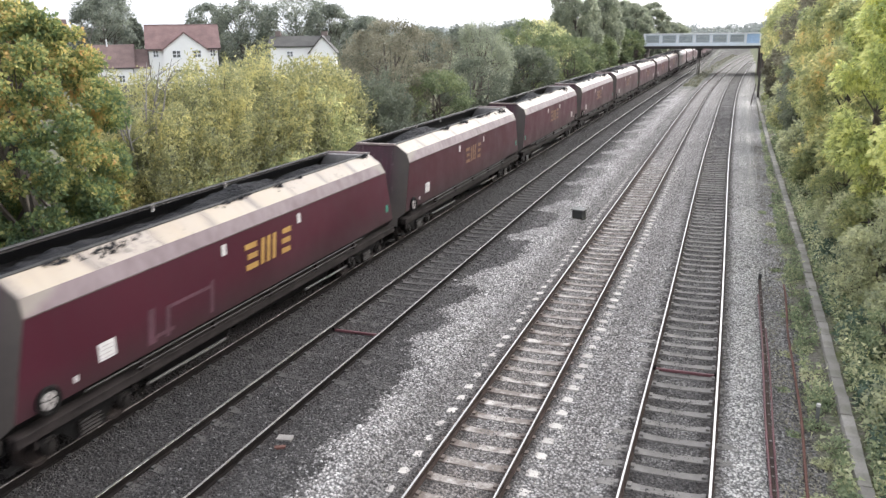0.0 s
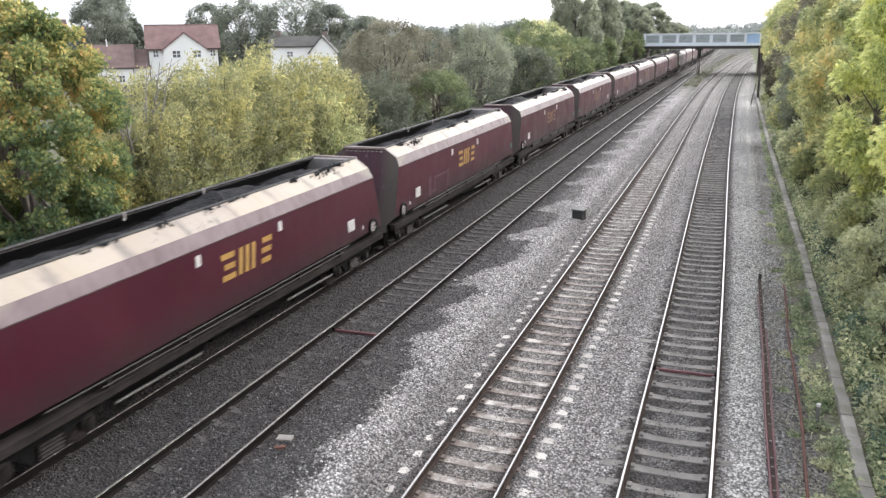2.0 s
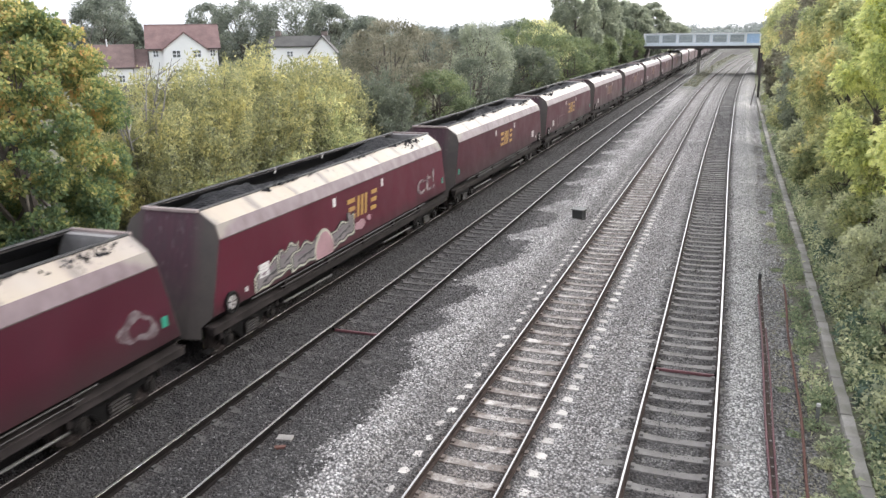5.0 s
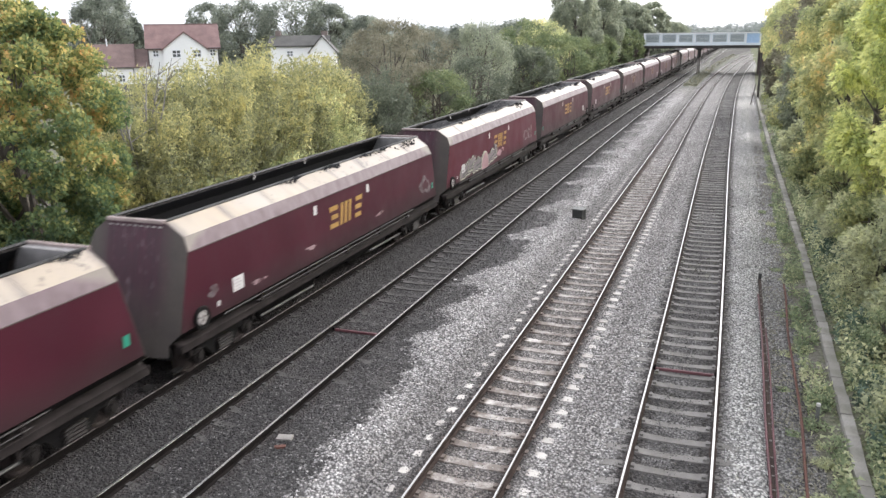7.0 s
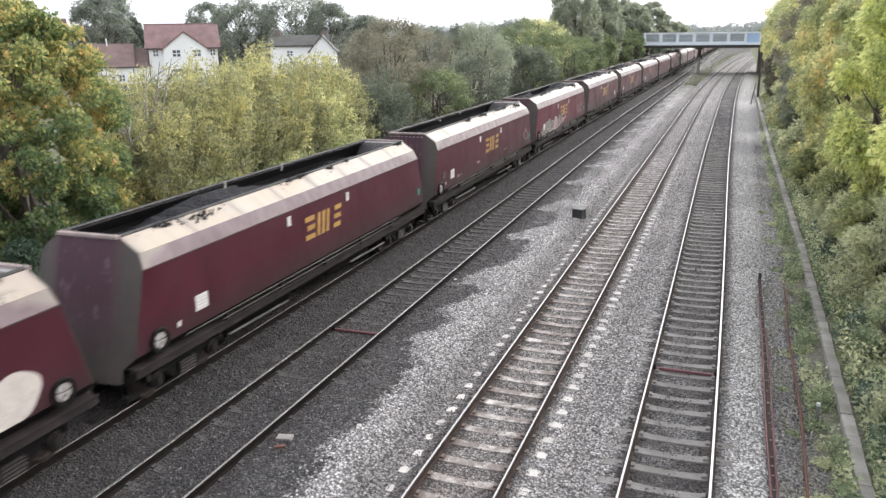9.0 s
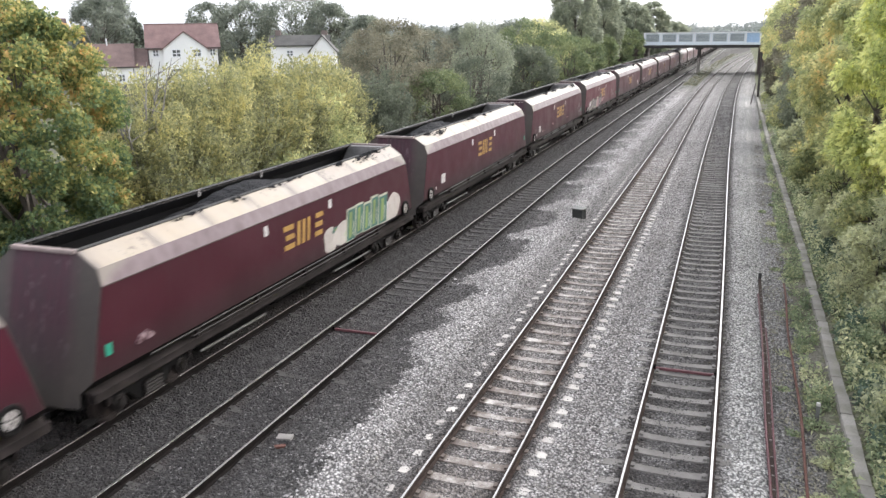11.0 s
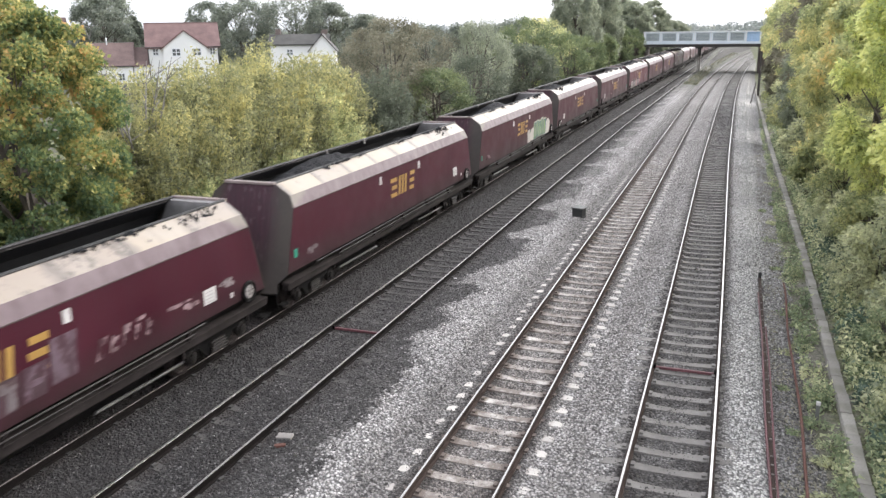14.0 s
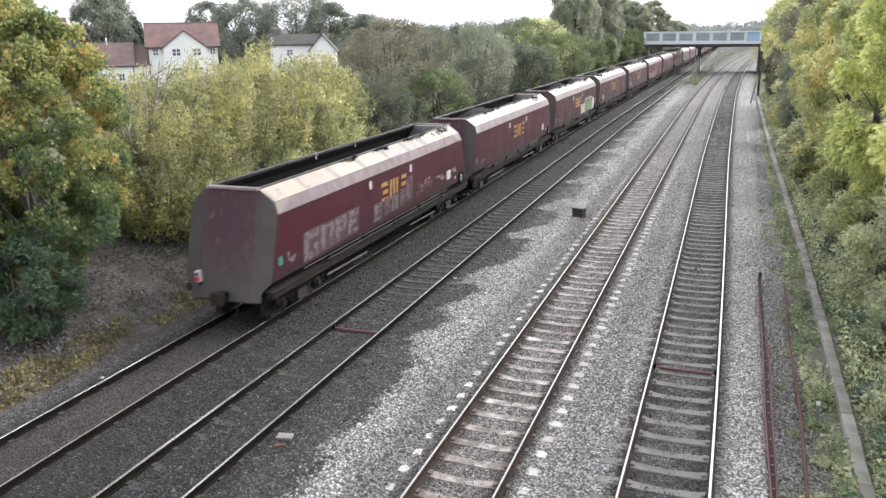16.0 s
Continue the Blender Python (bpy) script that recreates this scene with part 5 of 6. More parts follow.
def strip(i, s, y0=None, y1=None, thick=0.05, proud=0.0):
    """A plate of the body's side between two points of the outline, on side s."""
    (xa, za), (xb, zb) = PROFILE[i], PROFILE[i + 1]
    nx, nz = (zb - za), -(xb - xa)
    l = math.hypot(nx, nz)
    nx, nz = nx / l, nz / l
    sec = [(xa + nx * proud, za + nz * proud), (xb + nx * proud, zb + nz * proud), (xb - nx * thick, zb - nz * thick), (xa - nx * thick, za - nz * thick)]
    lo = [(s * x, -end_y(z, 1.4) if y0 is None else y0, z) for x, z in sec]
    hi = [(s * x, end_y(z, 1.4) if y1 is None else y1, z) for x, z in sec]
    return loft([lo, hi])


def wall_z(z):
    for (xa, za), (xb, zb) in zip(PROFILE, PROFILE[1:]):
        if za <= z <= zb:
            return xa + (xb - xa) * (z - za) / (zb - za)
    return 1.37


def side_plate(y0, y1, z0, z1, t=0.012):
    """A thin plate lying on the right-hand side of the body."""
    return box(1.37, y0, z0, 1.37 + t, y1, z1)


def poly_plate(pts, t=0.006):
    """A flat painted shape on the side, from its outline of (y, z) points."""
    return loft([[(1.372, a, b) for a, b in pts], [(1.372 + t, a, b) for a, b in pts]])


def end_wall(s):
    """A faceted end: a flat middle with vertical ribs and two wings that fold back."""
    bm = bmesh.new()
    zs = [0.80, 1.06, 1.32, 2.0, 3.10, 3.42, 3.74]
    grid = []
    for z in zs:
        w = 1.12 if z < 1.0 else wall_z(z) - 0.002
        xs = [-w, -min(0.78, w), min(0.78, w), w]
        if z > 3.7:
            xs = [-0.785, -0.75, 0.75, 0.785]
        grid.append([(x, s * (end_y(z, x) + 0.02), z) for x in xs])
    outer = [[bm.verts.new(p) for p in row] for row in grid]
    inner = [[bm.verts.new((p[0] * 0.985, p[1] - s * 0.06, p[2])) for p in row] for row in grid]
    for a, b in zip(outer, outer[1:]):
        for i in range(3):
            bm.faces.new((a[i], a[i + 1], b[i + 1], b[i]))
    for a, b in zip(inner, inner[1:]):
        for i in range(3):
            bm.faces.new((b[i], b[i + 1], a[i + 1], a[i]))
    n = len(grid)
    for r in range(n - 1):
        for c in (0, 3):
            bm.faces.new((outer[r][c], outer[r + 1][c], inner[r + 1][c], inner[r][c]))
    for r in (0, n - 1):
        for i in range(3):
            bm.faces.new((outer[r][i], outer[r][i + 1], inner[r][i + 1], inner[r][i]))
    bmesh.ops.recalc_face_normals(bm, faces=bm.faces)
    return bm


def end_rib(s):
    return loft([[(x, s * (end_y(z) + o), z) for x, o in ((-0.022, 0.015), (0.022, 0.015), (0.01, 0.032), (-0.01, 0.032))] for z in (2.35, 3.66)])


def wheelset():
    bm = bmesh.new()
    for s in (-1, 1):
        p = [(0.68, 0.06), (0.68, 0.36), (0.70, 0.43), (0.715, 0.485), (0.745, 0.475), (0.755, 0.455), (0.84, 0.452), (0.84, 0.38), (0.79, 0.35), (0.78, 0.16), (0.84, 0.12), (0.84, 0.05)]
        lathe([(s * t, r) for t, r in p], "x", 24, bm)
    rod((-1.02, 0, 0), (1.02, 0, 0), 0.075, 10, None, bm)
    for s in (-1, 1):
        for k in range(3):
            a = k * math.tau / 3
            box(s * 0.79 - 0.02, 0.2 * math.cos(a) - 0.04, 0.2 * math.sin(a) - 0.04, s * 0.79 + 0.02, 0.2 * math.cos(a) + 0.04, 0.2 * math.sin(a) + 0.04, 0, bm)
    me = bpy.data.meshes.new("wheelset")
    bm.normal_update()
    bm.to_mesh(me)
    bm.free()
    me.materials.append(WHEEL_STEEL)
    return me


def bogie_frame(s):
    """A cast side frame: axle boxes, a bowed top and a spring nest."""
    bm = bmesh.new()
    x0, x1 = s * 0.96, s * 1.10
    out = [(-1.28, 0.50), (-1.28, 0.63), (-0.72, 0.70), (-0.36, 0.82), (0.36, 0.82), (0.72, 0.70), (1.28, 0.63), (1.28, 0.50), (0.72, 0.56), (0.42, 0.27), (-0.42, 0.27), (-0.72, 0.56)]
    loft([[(x, a, b) for a, b in out] for x in (x0, x1)], True, bm)
    return bm


def axle_box(s, y):
    return lathe([(s * x, r) for x, r in ((1.0, 0.06), (1.0, 0.19), (1.12, 0.19), (1.14, 0.17), (1.14, 0.12), (1.19, 0.11), (1.20, 0.03))], "x", 18)


def spring_nest(s):
    """A stack of coils seen edge-on, as one ribbed block."""
    rows = []
    for k in range(9):
        w = 0.30 if k % 2 else 0.24
        x0, x1 = s * 1.09, s * (1.20 if k % 2 else 1.16)
        z = 0.29 + 0.038 * k
        rows.append([(x0, -w, z), (x1, -w, z), (x1, w, z), (x0, w, z)])
    return loft(rows)


def coal_heap(seed, base, peaks):
    """The load's upper face: its general height, and heaps at (place along the wagon, height, half width)."""
    def f(x, y):
        z = base - 0.28 * abs(x) - 0.3 * max(0.0, abs(y) - 6.3)
        for c, h, w in peaks:
            z += h * math.exp(-((y - c) / w) ** 2) * (1 - 0.5 * abs(x))
        z += 0.13 * noise.noise((x * 2.4, y * 2.4, seed)) + 0.06 * noise.noise((x * 7, y * 7, seed))
        return min(z, 4.10 - 0.62 * abs(x))
    return grid_mesh("coal", steps((-1.2, 1.21, 0.12)), steps((-7.5, 7.51, 0.14)), f)


def coal_spill(seed):
    """Lumps that lie on the sloping top panel: strewn along its upper edge, and in a few wider splashes."""
    rng = np.random.default_rng(seed)
    ys, us = [], []
    for _ in range(rng.integers(4, 8)):
        c, w, deep = rng.uniform(-7.2, 7.2), rng.uniform(0.08, 0.45), rng.uniform(0.04, 0.16)
        n = int(14 + 50 * w)
        ys.append(rng.normal(c, w, n))
        us.append(np.abs(rng.normal(0, deep, n)))
    c = rng.uniform(4.0, 6.6) * rng.choice((-1, 1, 1))
    ys.append(rng.normal(c, 0.45, 60))
    us.append(rng.normal(0.27, 0.15, 60))
    c = rng.uniform(-6.5, 6.5)
    ys.append(rng.normal(c, 0.16, 40))
    us.append(np.abs(rng.normal(0.06, 0.12, 40)))
    y, u = np.clip(np.concatenate(ys), -7.4, 7.4), np.clip(np.concatenate(us), 0.0, 0.9)
    n = len(y)
    size = 0.012 + 0.06 * rng.random(n) ** 1.6
    base = np.array([(1, 0, 0), (-1, 0, 0), (0, 1, 0), (0, -1, 0), (0, 0, 1)], float)
    pts = base[None] * rng.uniform(0.6, 1.3, (n, 5, 1)) + rng.normal(0, 0.2, (n, 5, 3))
    pts[:, :4, 2] -= 0.5
    v = pts * size[:, None, None] + np.stack([0.78 + 0.46 * u + 0.008, y, 3.74 - 0.32 * u + 0.014], -1)[:, None]
    tri = np.array([(0, 2, 4), (2, 1, 4), (1, 3, 4), (3, 0, 4)])
    return mesh_of("coal_spill", v.reshape(-1, 3), (np.arange(n)[:, None, None] * 5 + tri[None]).reshape(-1, 3))


def emblem(wagon, paint):
    """Gold bars amidships, three sets of them, in place of the operator's mark."""
    z0, z1 = 2.03, 2.70
    sets = [[((-1.0 + 0.10 * (k == 1), z0 + 0.265 * k), (-0.46, z0 + 0.265 * k), (-0.46, z0 + 0.14 + 0.265 * k), (-1.0 + 0.10 * (k == 1), z0 + 0.14 + 0.265 * k)) for k in range(3)],
            [((a, z0), (a + 0.16, z0), (a + 0.26, z1), (a + 0.10, z1)) for a in (-0.34, -0.06, 0.22)],
            [((0.70 + d, z0 + 0.265 * k), (1.14 + d, z0 + 0.265 * k), (1.14 + d, z0 + 0.14 + 0.265 * k), (0.70 + d, z0 + 0.14 + 0.265 * k)) for k, d in enumerate((0.0, 0.04, 0.1))]]
    for bars in sets:
        bm = bmesh.new()
        for q in bars:
            loft([[(1.372, *p) for p in q], [(1.379, *p) for p in q]], True, bm)
        part("gold_emblem", bm, paint, wagon, "gold painted bars" if paint is GOLD else "gold bars dulled by haze")


def blob(cy, cz, ry, rz, seed, n=36, rough=0.25):
    """A soft rounded outline of (y, z) points."""
    r = random.Random(seed)
    p, q, u = (r.uniform(0, math.tau) for _ in range(3))
    out = []
    for i in range(n):
        a = i * math.tau / n
        k = 1 + rough * (0.5 * math.sin(2 * a + p) + 0.4 * math.sin(3 * a + q) + 0.25 * math.sin(5 * a + u))
        out.append((cy + ry * k * math.cos(a), max(1.34, cz + rz * k * math.sin(a))))
    return out


def wavy(y0, y1, z0, z1, h, seed, n=14):
    """A rising band with a rolling upper edge, as (y, z) points."""
    r = random.Random(seed)
    p, q = r.uniform(0, math.tau), r.uniform(0, math.tau)
    low = [(y0 + (y1 - y0) * i / n, max(1.34, z0 + (z1 - z0) * i / n - h / 2 + 0.03 * math.sin(i * 1.3 + q))) for i in range(n + 1)]
    top = [(y0 + (y1 - y0) * i / n, z0 + (z1 - z0) * i / n + h / 2 * (0.75 + 0.25 * math.sin(i * 0.9 + p)) * min(1.0, 0.35 + i * 0.25)) for i in range(n + 1)]
    return low + top[::-1]


def slab(cy, cz, w, h, lean=0.1):
    return [(cy - w / 2, cz - h / 2), (cy + w / 2, cz - h / 2), (cy + w / 2 + lean, cz + h / 2), (cy - w / 2 + lean, cz + h / 2)]


def spray(wagon, shapes):
    """Spray paint on the side, in rising layers so that none shares a plane."""
    for k, (pts, mat) in enumerate(shapes):
        part("graffiti", poly_plate(pts, 0.004 + 0.0015 * k), mat, wagon, "sprayed paint")


def lettered(wagon, text, y, z, height, mat):
    cu = bpy.data.curves.new("graffiti", "FONT")
    cu.body, cu.size, cu.extrude, cu.offset = text, height, 0.004, 0.006
    tmp = bpy.data.objects.new("graffiti", cu)
    scene.collection.objects.link(tmp)
    bpy.context.view_layer.update()
    me = bpy.data.meshes.new_from_object(tmp)
    me.transform(Matrix.Diagonal((1.42, 0.84, 1.0, 1.0)))
    bpy.data.objects.remove(tmp)
    bpy.data.curves.remove(cu)
    ob = placed("graffiti", me, mat, wagon, "sprayed pale letters")
    ob.matrix_basis = Matrix.Translation((1.378, y, z)) @ Euler((radians(90), 0, radians(90))).to_matrix().to_4x4()


def glyph(wagon, cy, cz, w, h, bars, mat, lift, lean=0.1):
    """One sprayed shape of several bars (left, bottom, right, top within its box), leaning a little."""
    bm = bmesh.new()
    for k, (a, b, c, d) in enumerate(bars):
        q = [(cy + w * (p - 0.5) + lean * (r - 0.5) * h, cz + h * (r - 0.5)) for p, r in ((a, b), (c, b), (c, d), (a, d))]
        loft([[(1.372, *p) for p in q], [(1.372 + lift + 0.0006 * k, *p) for p in q]], True, bm)
    part("graffiti", bm, mat, wagon, "sprayed shape, worn")


SPINNING = []


def wagon(k, heap, sharp):
    """A bogie coal hopper; sharp tells at which end its data panel and handbrake wheel stand."""
    w = thing("coal_wagon", "maroon bogie coal hopper wagon, pale cream top, loaded", "railway wagon", "wagons of the coal train")
    for s, side in ((1, "right"), (-1, "left")):
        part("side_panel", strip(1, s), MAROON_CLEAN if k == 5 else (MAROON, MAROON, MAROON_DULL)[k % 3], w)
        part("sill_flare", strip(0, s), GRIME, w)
        part("shoulder_panel", strip(2, s), SHOULDER, w, "pinkish shoulder plate")
        edges = [-1.0 + 2.0 * j / 8 for j in range(9)]
        lim = 7.60
        part("top_backing", strip(3, s, None, None, 0.05, -0.012), RIM, w)
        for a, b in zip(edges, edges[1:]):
            part("top_panel", strip(3, s, a * lim + 0.004, b * lim - 0.004, 0.02, 0.0), TOP, w, "pale cream sloping panel")
        part("seam", box(min(s * 1.362, s * 1.385), -7.64, 3.075, max(s * 1.362, s * 1.385), 7.64, 3.10), RIM, w)
        part("rim", rod((s * 0.768, -7.6, 3.745), (s * 0.768, 7.6, 3.745), 0.042, 8), INNER, w)
        inn = loft([[(s * 0.80, y, 3.70), (s * 1.20, y, 3.36), (s * 1.30, y, 3.05), (s * 1.30, y, 2.3), (s * 1.27, y, 2.3), (s * 1.27, y, 3.04), (s * 1.17, y, 3.33), (s * 0.77, y, 3.67)] for y in (-7.5, 7.5)])
        part("lining", inn, INNER, w)
        part("side_sill", box(min(s * 1.20, s * 1.39), -8.25, 0.86, max(s * 1.20, s * 1.39), 8.25, 1.04, 0.015), SILL, w, "dusty grey-brown sole bar")
        part("ledge", box(min(s * 1.08, s * 1.43), -8.22, 1.045, max(s * 1.08, s * 1.43), 8.22, 1.065), SILL, w, "dusty ledge along the foot of the side")
        part("pipe", rod((s * 1.40, -6.6, 1.27), (s * 1.40, 5.6, 1.27), 0.02, 6), PIPE, w)
        part("pipe", rod((s * 1.41, -5.2, 1.15), (s * 1.41, 5.2, 1.15), 0.016, 6), PIPE, w)
        for a, b in ((-4.5, -1.6), (2.4, 5.2)):
            part("door_shaft", rod((s * 1.0, a, 0.44), (s * 1.0, b, 0.40), 0.036, 8), SHAFT, w, "bright worn discharge door shaft")
        for y in (-5.0, -2.5, 0.0, 2.5, 5.0):
            part("pipe_bracket", box(min(s * 1.30, s * 1.42), y - 0.03, 1.02, max(s * 1.30, s * 1.42), y + 0.03, 1.29), SILL, w)
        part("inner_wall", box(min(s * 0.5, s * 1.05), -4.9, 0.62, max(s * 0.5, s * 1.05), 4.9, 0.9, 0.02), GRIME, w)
    for s in (-1, 1):
        part("end_wall", end_wall(s), END_PAINT, w, "grimy ribbed end wall")
        for j in range(9):
            rib = placed("rib", RIBS[s], None, w)
            rib.location.x = -0.68 + 0.17 * j
            if s < 0 and k in (4, 7):
                tip = -0.68 + 0.17 * j
                part("rib_cap", box(tip - 0.045, -end_y(3.62) - 0.045, 3.60, tip + 0.045, -end_y(3.62) - 0.02, 3.635), DISC, w, "pale worn weld at the rib's head")
        part("end_coping", box(-0.80, s * 7.64 - 0.07, 3.70, 0.80, s * 7.64 + 0.05, 3.78, 0.015), COPING, w)
        part("inner_end", loft([[(-0.8, s * 7.42, 3.70), (0.8, s * 7.42, 3.70), (1.2, s * 7.52, 3.0), (-1.2, s * 7.52, 3.0)], [(-0.8, s * 7.58, 3.72), (0.8, s * 7.58, 3.72), (1.2, s * 7.62, 3.0), (-1.2, s * 7.62, 3.0)]]), INNER_END, w)
        part("headstock", box(-1.05, s * 8.24 - 0.1, 0.70, 1.05, s * 8.24 + 0.10, 1.0, 0.02), GRIME, w)
        part("coupler", box(-0.14, min(s * 8.3, s * 8.79), 0.80, 0.14, max(s * 8.3, s * 8.79), 1.04, 0.03), GRIME, w)
        part("coupler_knuckle", box(-0.2, min(s * 8.68, s * 8.84), 0.74, 0.2, max(s * 8.68, s * 8.84), 1.1, 0.05), WHEEL_STEEL, w)
        part("brake_hose", rod((0.45, s * 8.45, 0.8), (0.5, s * 8.7, 0.45), 0.03, 6), GRIME, w)
        part("end_step", box(1.12, s * 8.3 - 0.16, 0.45, 1.3, s * 8.3 + 0.16, 0.5), GRIME, w)
    heap_ob = placed("coal_load", HEAPS[heap], COAL, w, "heaped black coal")
    for y in (-1.7, 1.35):
        part("cleat", loft([[(x - 0.015, yy - 0.025, z), (x + 0.015, yy - 0.025, z), (x + 0.015, yy + 0.025, z), (x - 0.015, yy + 0.025, z)] for x, yy, z in ((-0.69, y - 0.06, 3.60), (-0.72, y, 3.66), (-0.74, y + 0.01, 3.79))]), DISC, w, "pale scuffed stay at the rim")
    tagged(placed("coal_spill", SPILLS[k % 4], COAL, w, "coal lumps spilled over the top edge"), kind="stuff")
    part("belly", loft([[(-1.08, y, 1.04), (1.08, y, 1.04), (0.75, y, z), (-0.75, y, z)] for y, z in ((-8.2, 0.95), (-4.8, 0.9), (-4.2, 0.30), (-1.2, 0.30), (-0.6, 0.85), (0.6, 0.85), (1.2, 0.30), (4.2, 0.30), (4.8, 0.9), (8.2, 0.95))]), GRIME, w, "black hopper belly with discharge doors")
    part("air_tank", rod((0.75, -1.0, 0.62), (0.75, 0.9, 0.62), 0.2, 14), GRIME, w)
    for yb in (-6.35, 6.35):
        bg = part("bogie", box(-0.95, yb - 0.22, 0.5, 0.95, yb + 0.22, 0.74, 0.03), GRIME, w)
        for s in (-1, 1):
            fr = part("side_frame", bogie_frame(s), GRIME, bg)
            fr.matrix_basis = pose(0, yb, 0)
            part("spring_nest", spring_nest(s), AXLE, bg).matrix_basis = pose(0, yb, 0)
            for ya in (-1.0, 1.0):
                part("axle_box", axle_box(s, ya), AXLE, bg).matrix_basis = pose(0, yb + ya, 0.455)
        for ya in (-1.0, 1.0):
            ws = placed("wheelset", WHEELSET, None, bg)
            ws.matrix_basis = pose(0, yb + ya, 0.455)
            SPINNING.append(ws)
        part("bogie_guard", box(1.12, yb - 1.35, 0.55, 1.16, yb - 1.25, 0.98), SILL, w)
        part("bogie_guard", box(1.12, yb + 1.25, 0.55, 1.16, yb + 1.35, 0.98), SILL, w)
    # markings on the side that is seen
    e = sharp
    part("data_panel", side_plate(e * 5.9 - 0.23, e * 5.9 + 0.23, 1.66, 2.02), WHITE, w, "white data panel")
    for j in range(4):
        part("data_line", box(1.383, e * 5.9 - 0.18, 1.70 + 0.08 * j, 1.385, e * 5.9 + 0.17 - 0.07 * (j % 2), 1.71 + 0.08 * j), SPRAY_CHALK, w)
    part("small_label", side_plate(e * 6.75 - 0.05, e * 6.75 + 0.05, 1.52, 1.64), WHITE, w)
    part("green_panel", side_plate(-e * 7.72 - 0.09, -e * 7.72 + 0.09, 1.69, 1.93), GREEN, w, "small green sign")
    for y in (-1.86, 1.69):
        part("marker", side_plate(y - 0.09, y + 0.09, 2.68, 2.94), WHITE, w, "small white label")
    hw = part("handbrake_wheel", lathe([(1.36, 0.27), (1.42, 0.29), (1.44, 0.27), (1.44, 0.23), (1.41, 0.22), (1.41, 0.02)], "x", 24), GRIME, w)
    hw.matrix_basis = pose(0, e * 7.45, 1.46)
    part("wheel_disc", lathe([(1.412, 0.175), (1.43, 0.16)], "x", 20), DISC, hw, "scuffed pale disc")
    for j in range(5):
        a = j * math.tau / 5 + 0.3
        sp = part("spoke", box(1.432, 0.03, -0.011, 1.44, 0.225, 0.011), GRIME, hw)
        sp.matrix_basis = Euler((a, 0, 0)).to_matrix().to_4x4()
    emblem(w, GOLD if k < 8 else GOLD_HAZED)
    return w


WHEELSET = wheelset()
RIBS = {}
for s_ in (-1, 1):
    b_ = end_rib(s_)
    RIBS[s_] = bpy.data.meshes.new("rib")
    b_.to_mesh(RIBS[s_])
    b_.free()
    RIBS[s_].materials.append(END_PAINT)
SPILLS = [coal_spill(s) for s in (5, 6, 7, 8)]
HEAPS = [coal_heap(3, 3.28, ()), coal_heap(9, 3.44, ((-3.4, 0.42, 2.2), (4.6, 0.12, 1.0))), coal_heap(14, 3.40, ((-0.8, 0.45, 2.0),)),
         coal_heap(21, 3.54, ((4.6, 0.4, 1.5), (-5.2, 0.3, 1.4))), coal_heap(27, 3.54, ((-5.0, 0.12, 1.0), (1.0, 0.3, 1.5), (5.0, 0.14, 1.0)))]
COUNT = 22


def train():
    out = []
    ends = {0: 1, 1: 1, 2: 1, 3: -1, 4: -1, 5: -1, 6: 1, 7: -1, 8: -1, 9: 1}
    heaps = (0, 1, 2, 1, 0, 3, 4, 4)
    for k in range(COUNT):
        out.append(wagon(k, heaps[k] if k < 8 else 1 + k % 4, ends.get(k, -1 if k % 3 else 1)))
    return out


TRAIN = train()


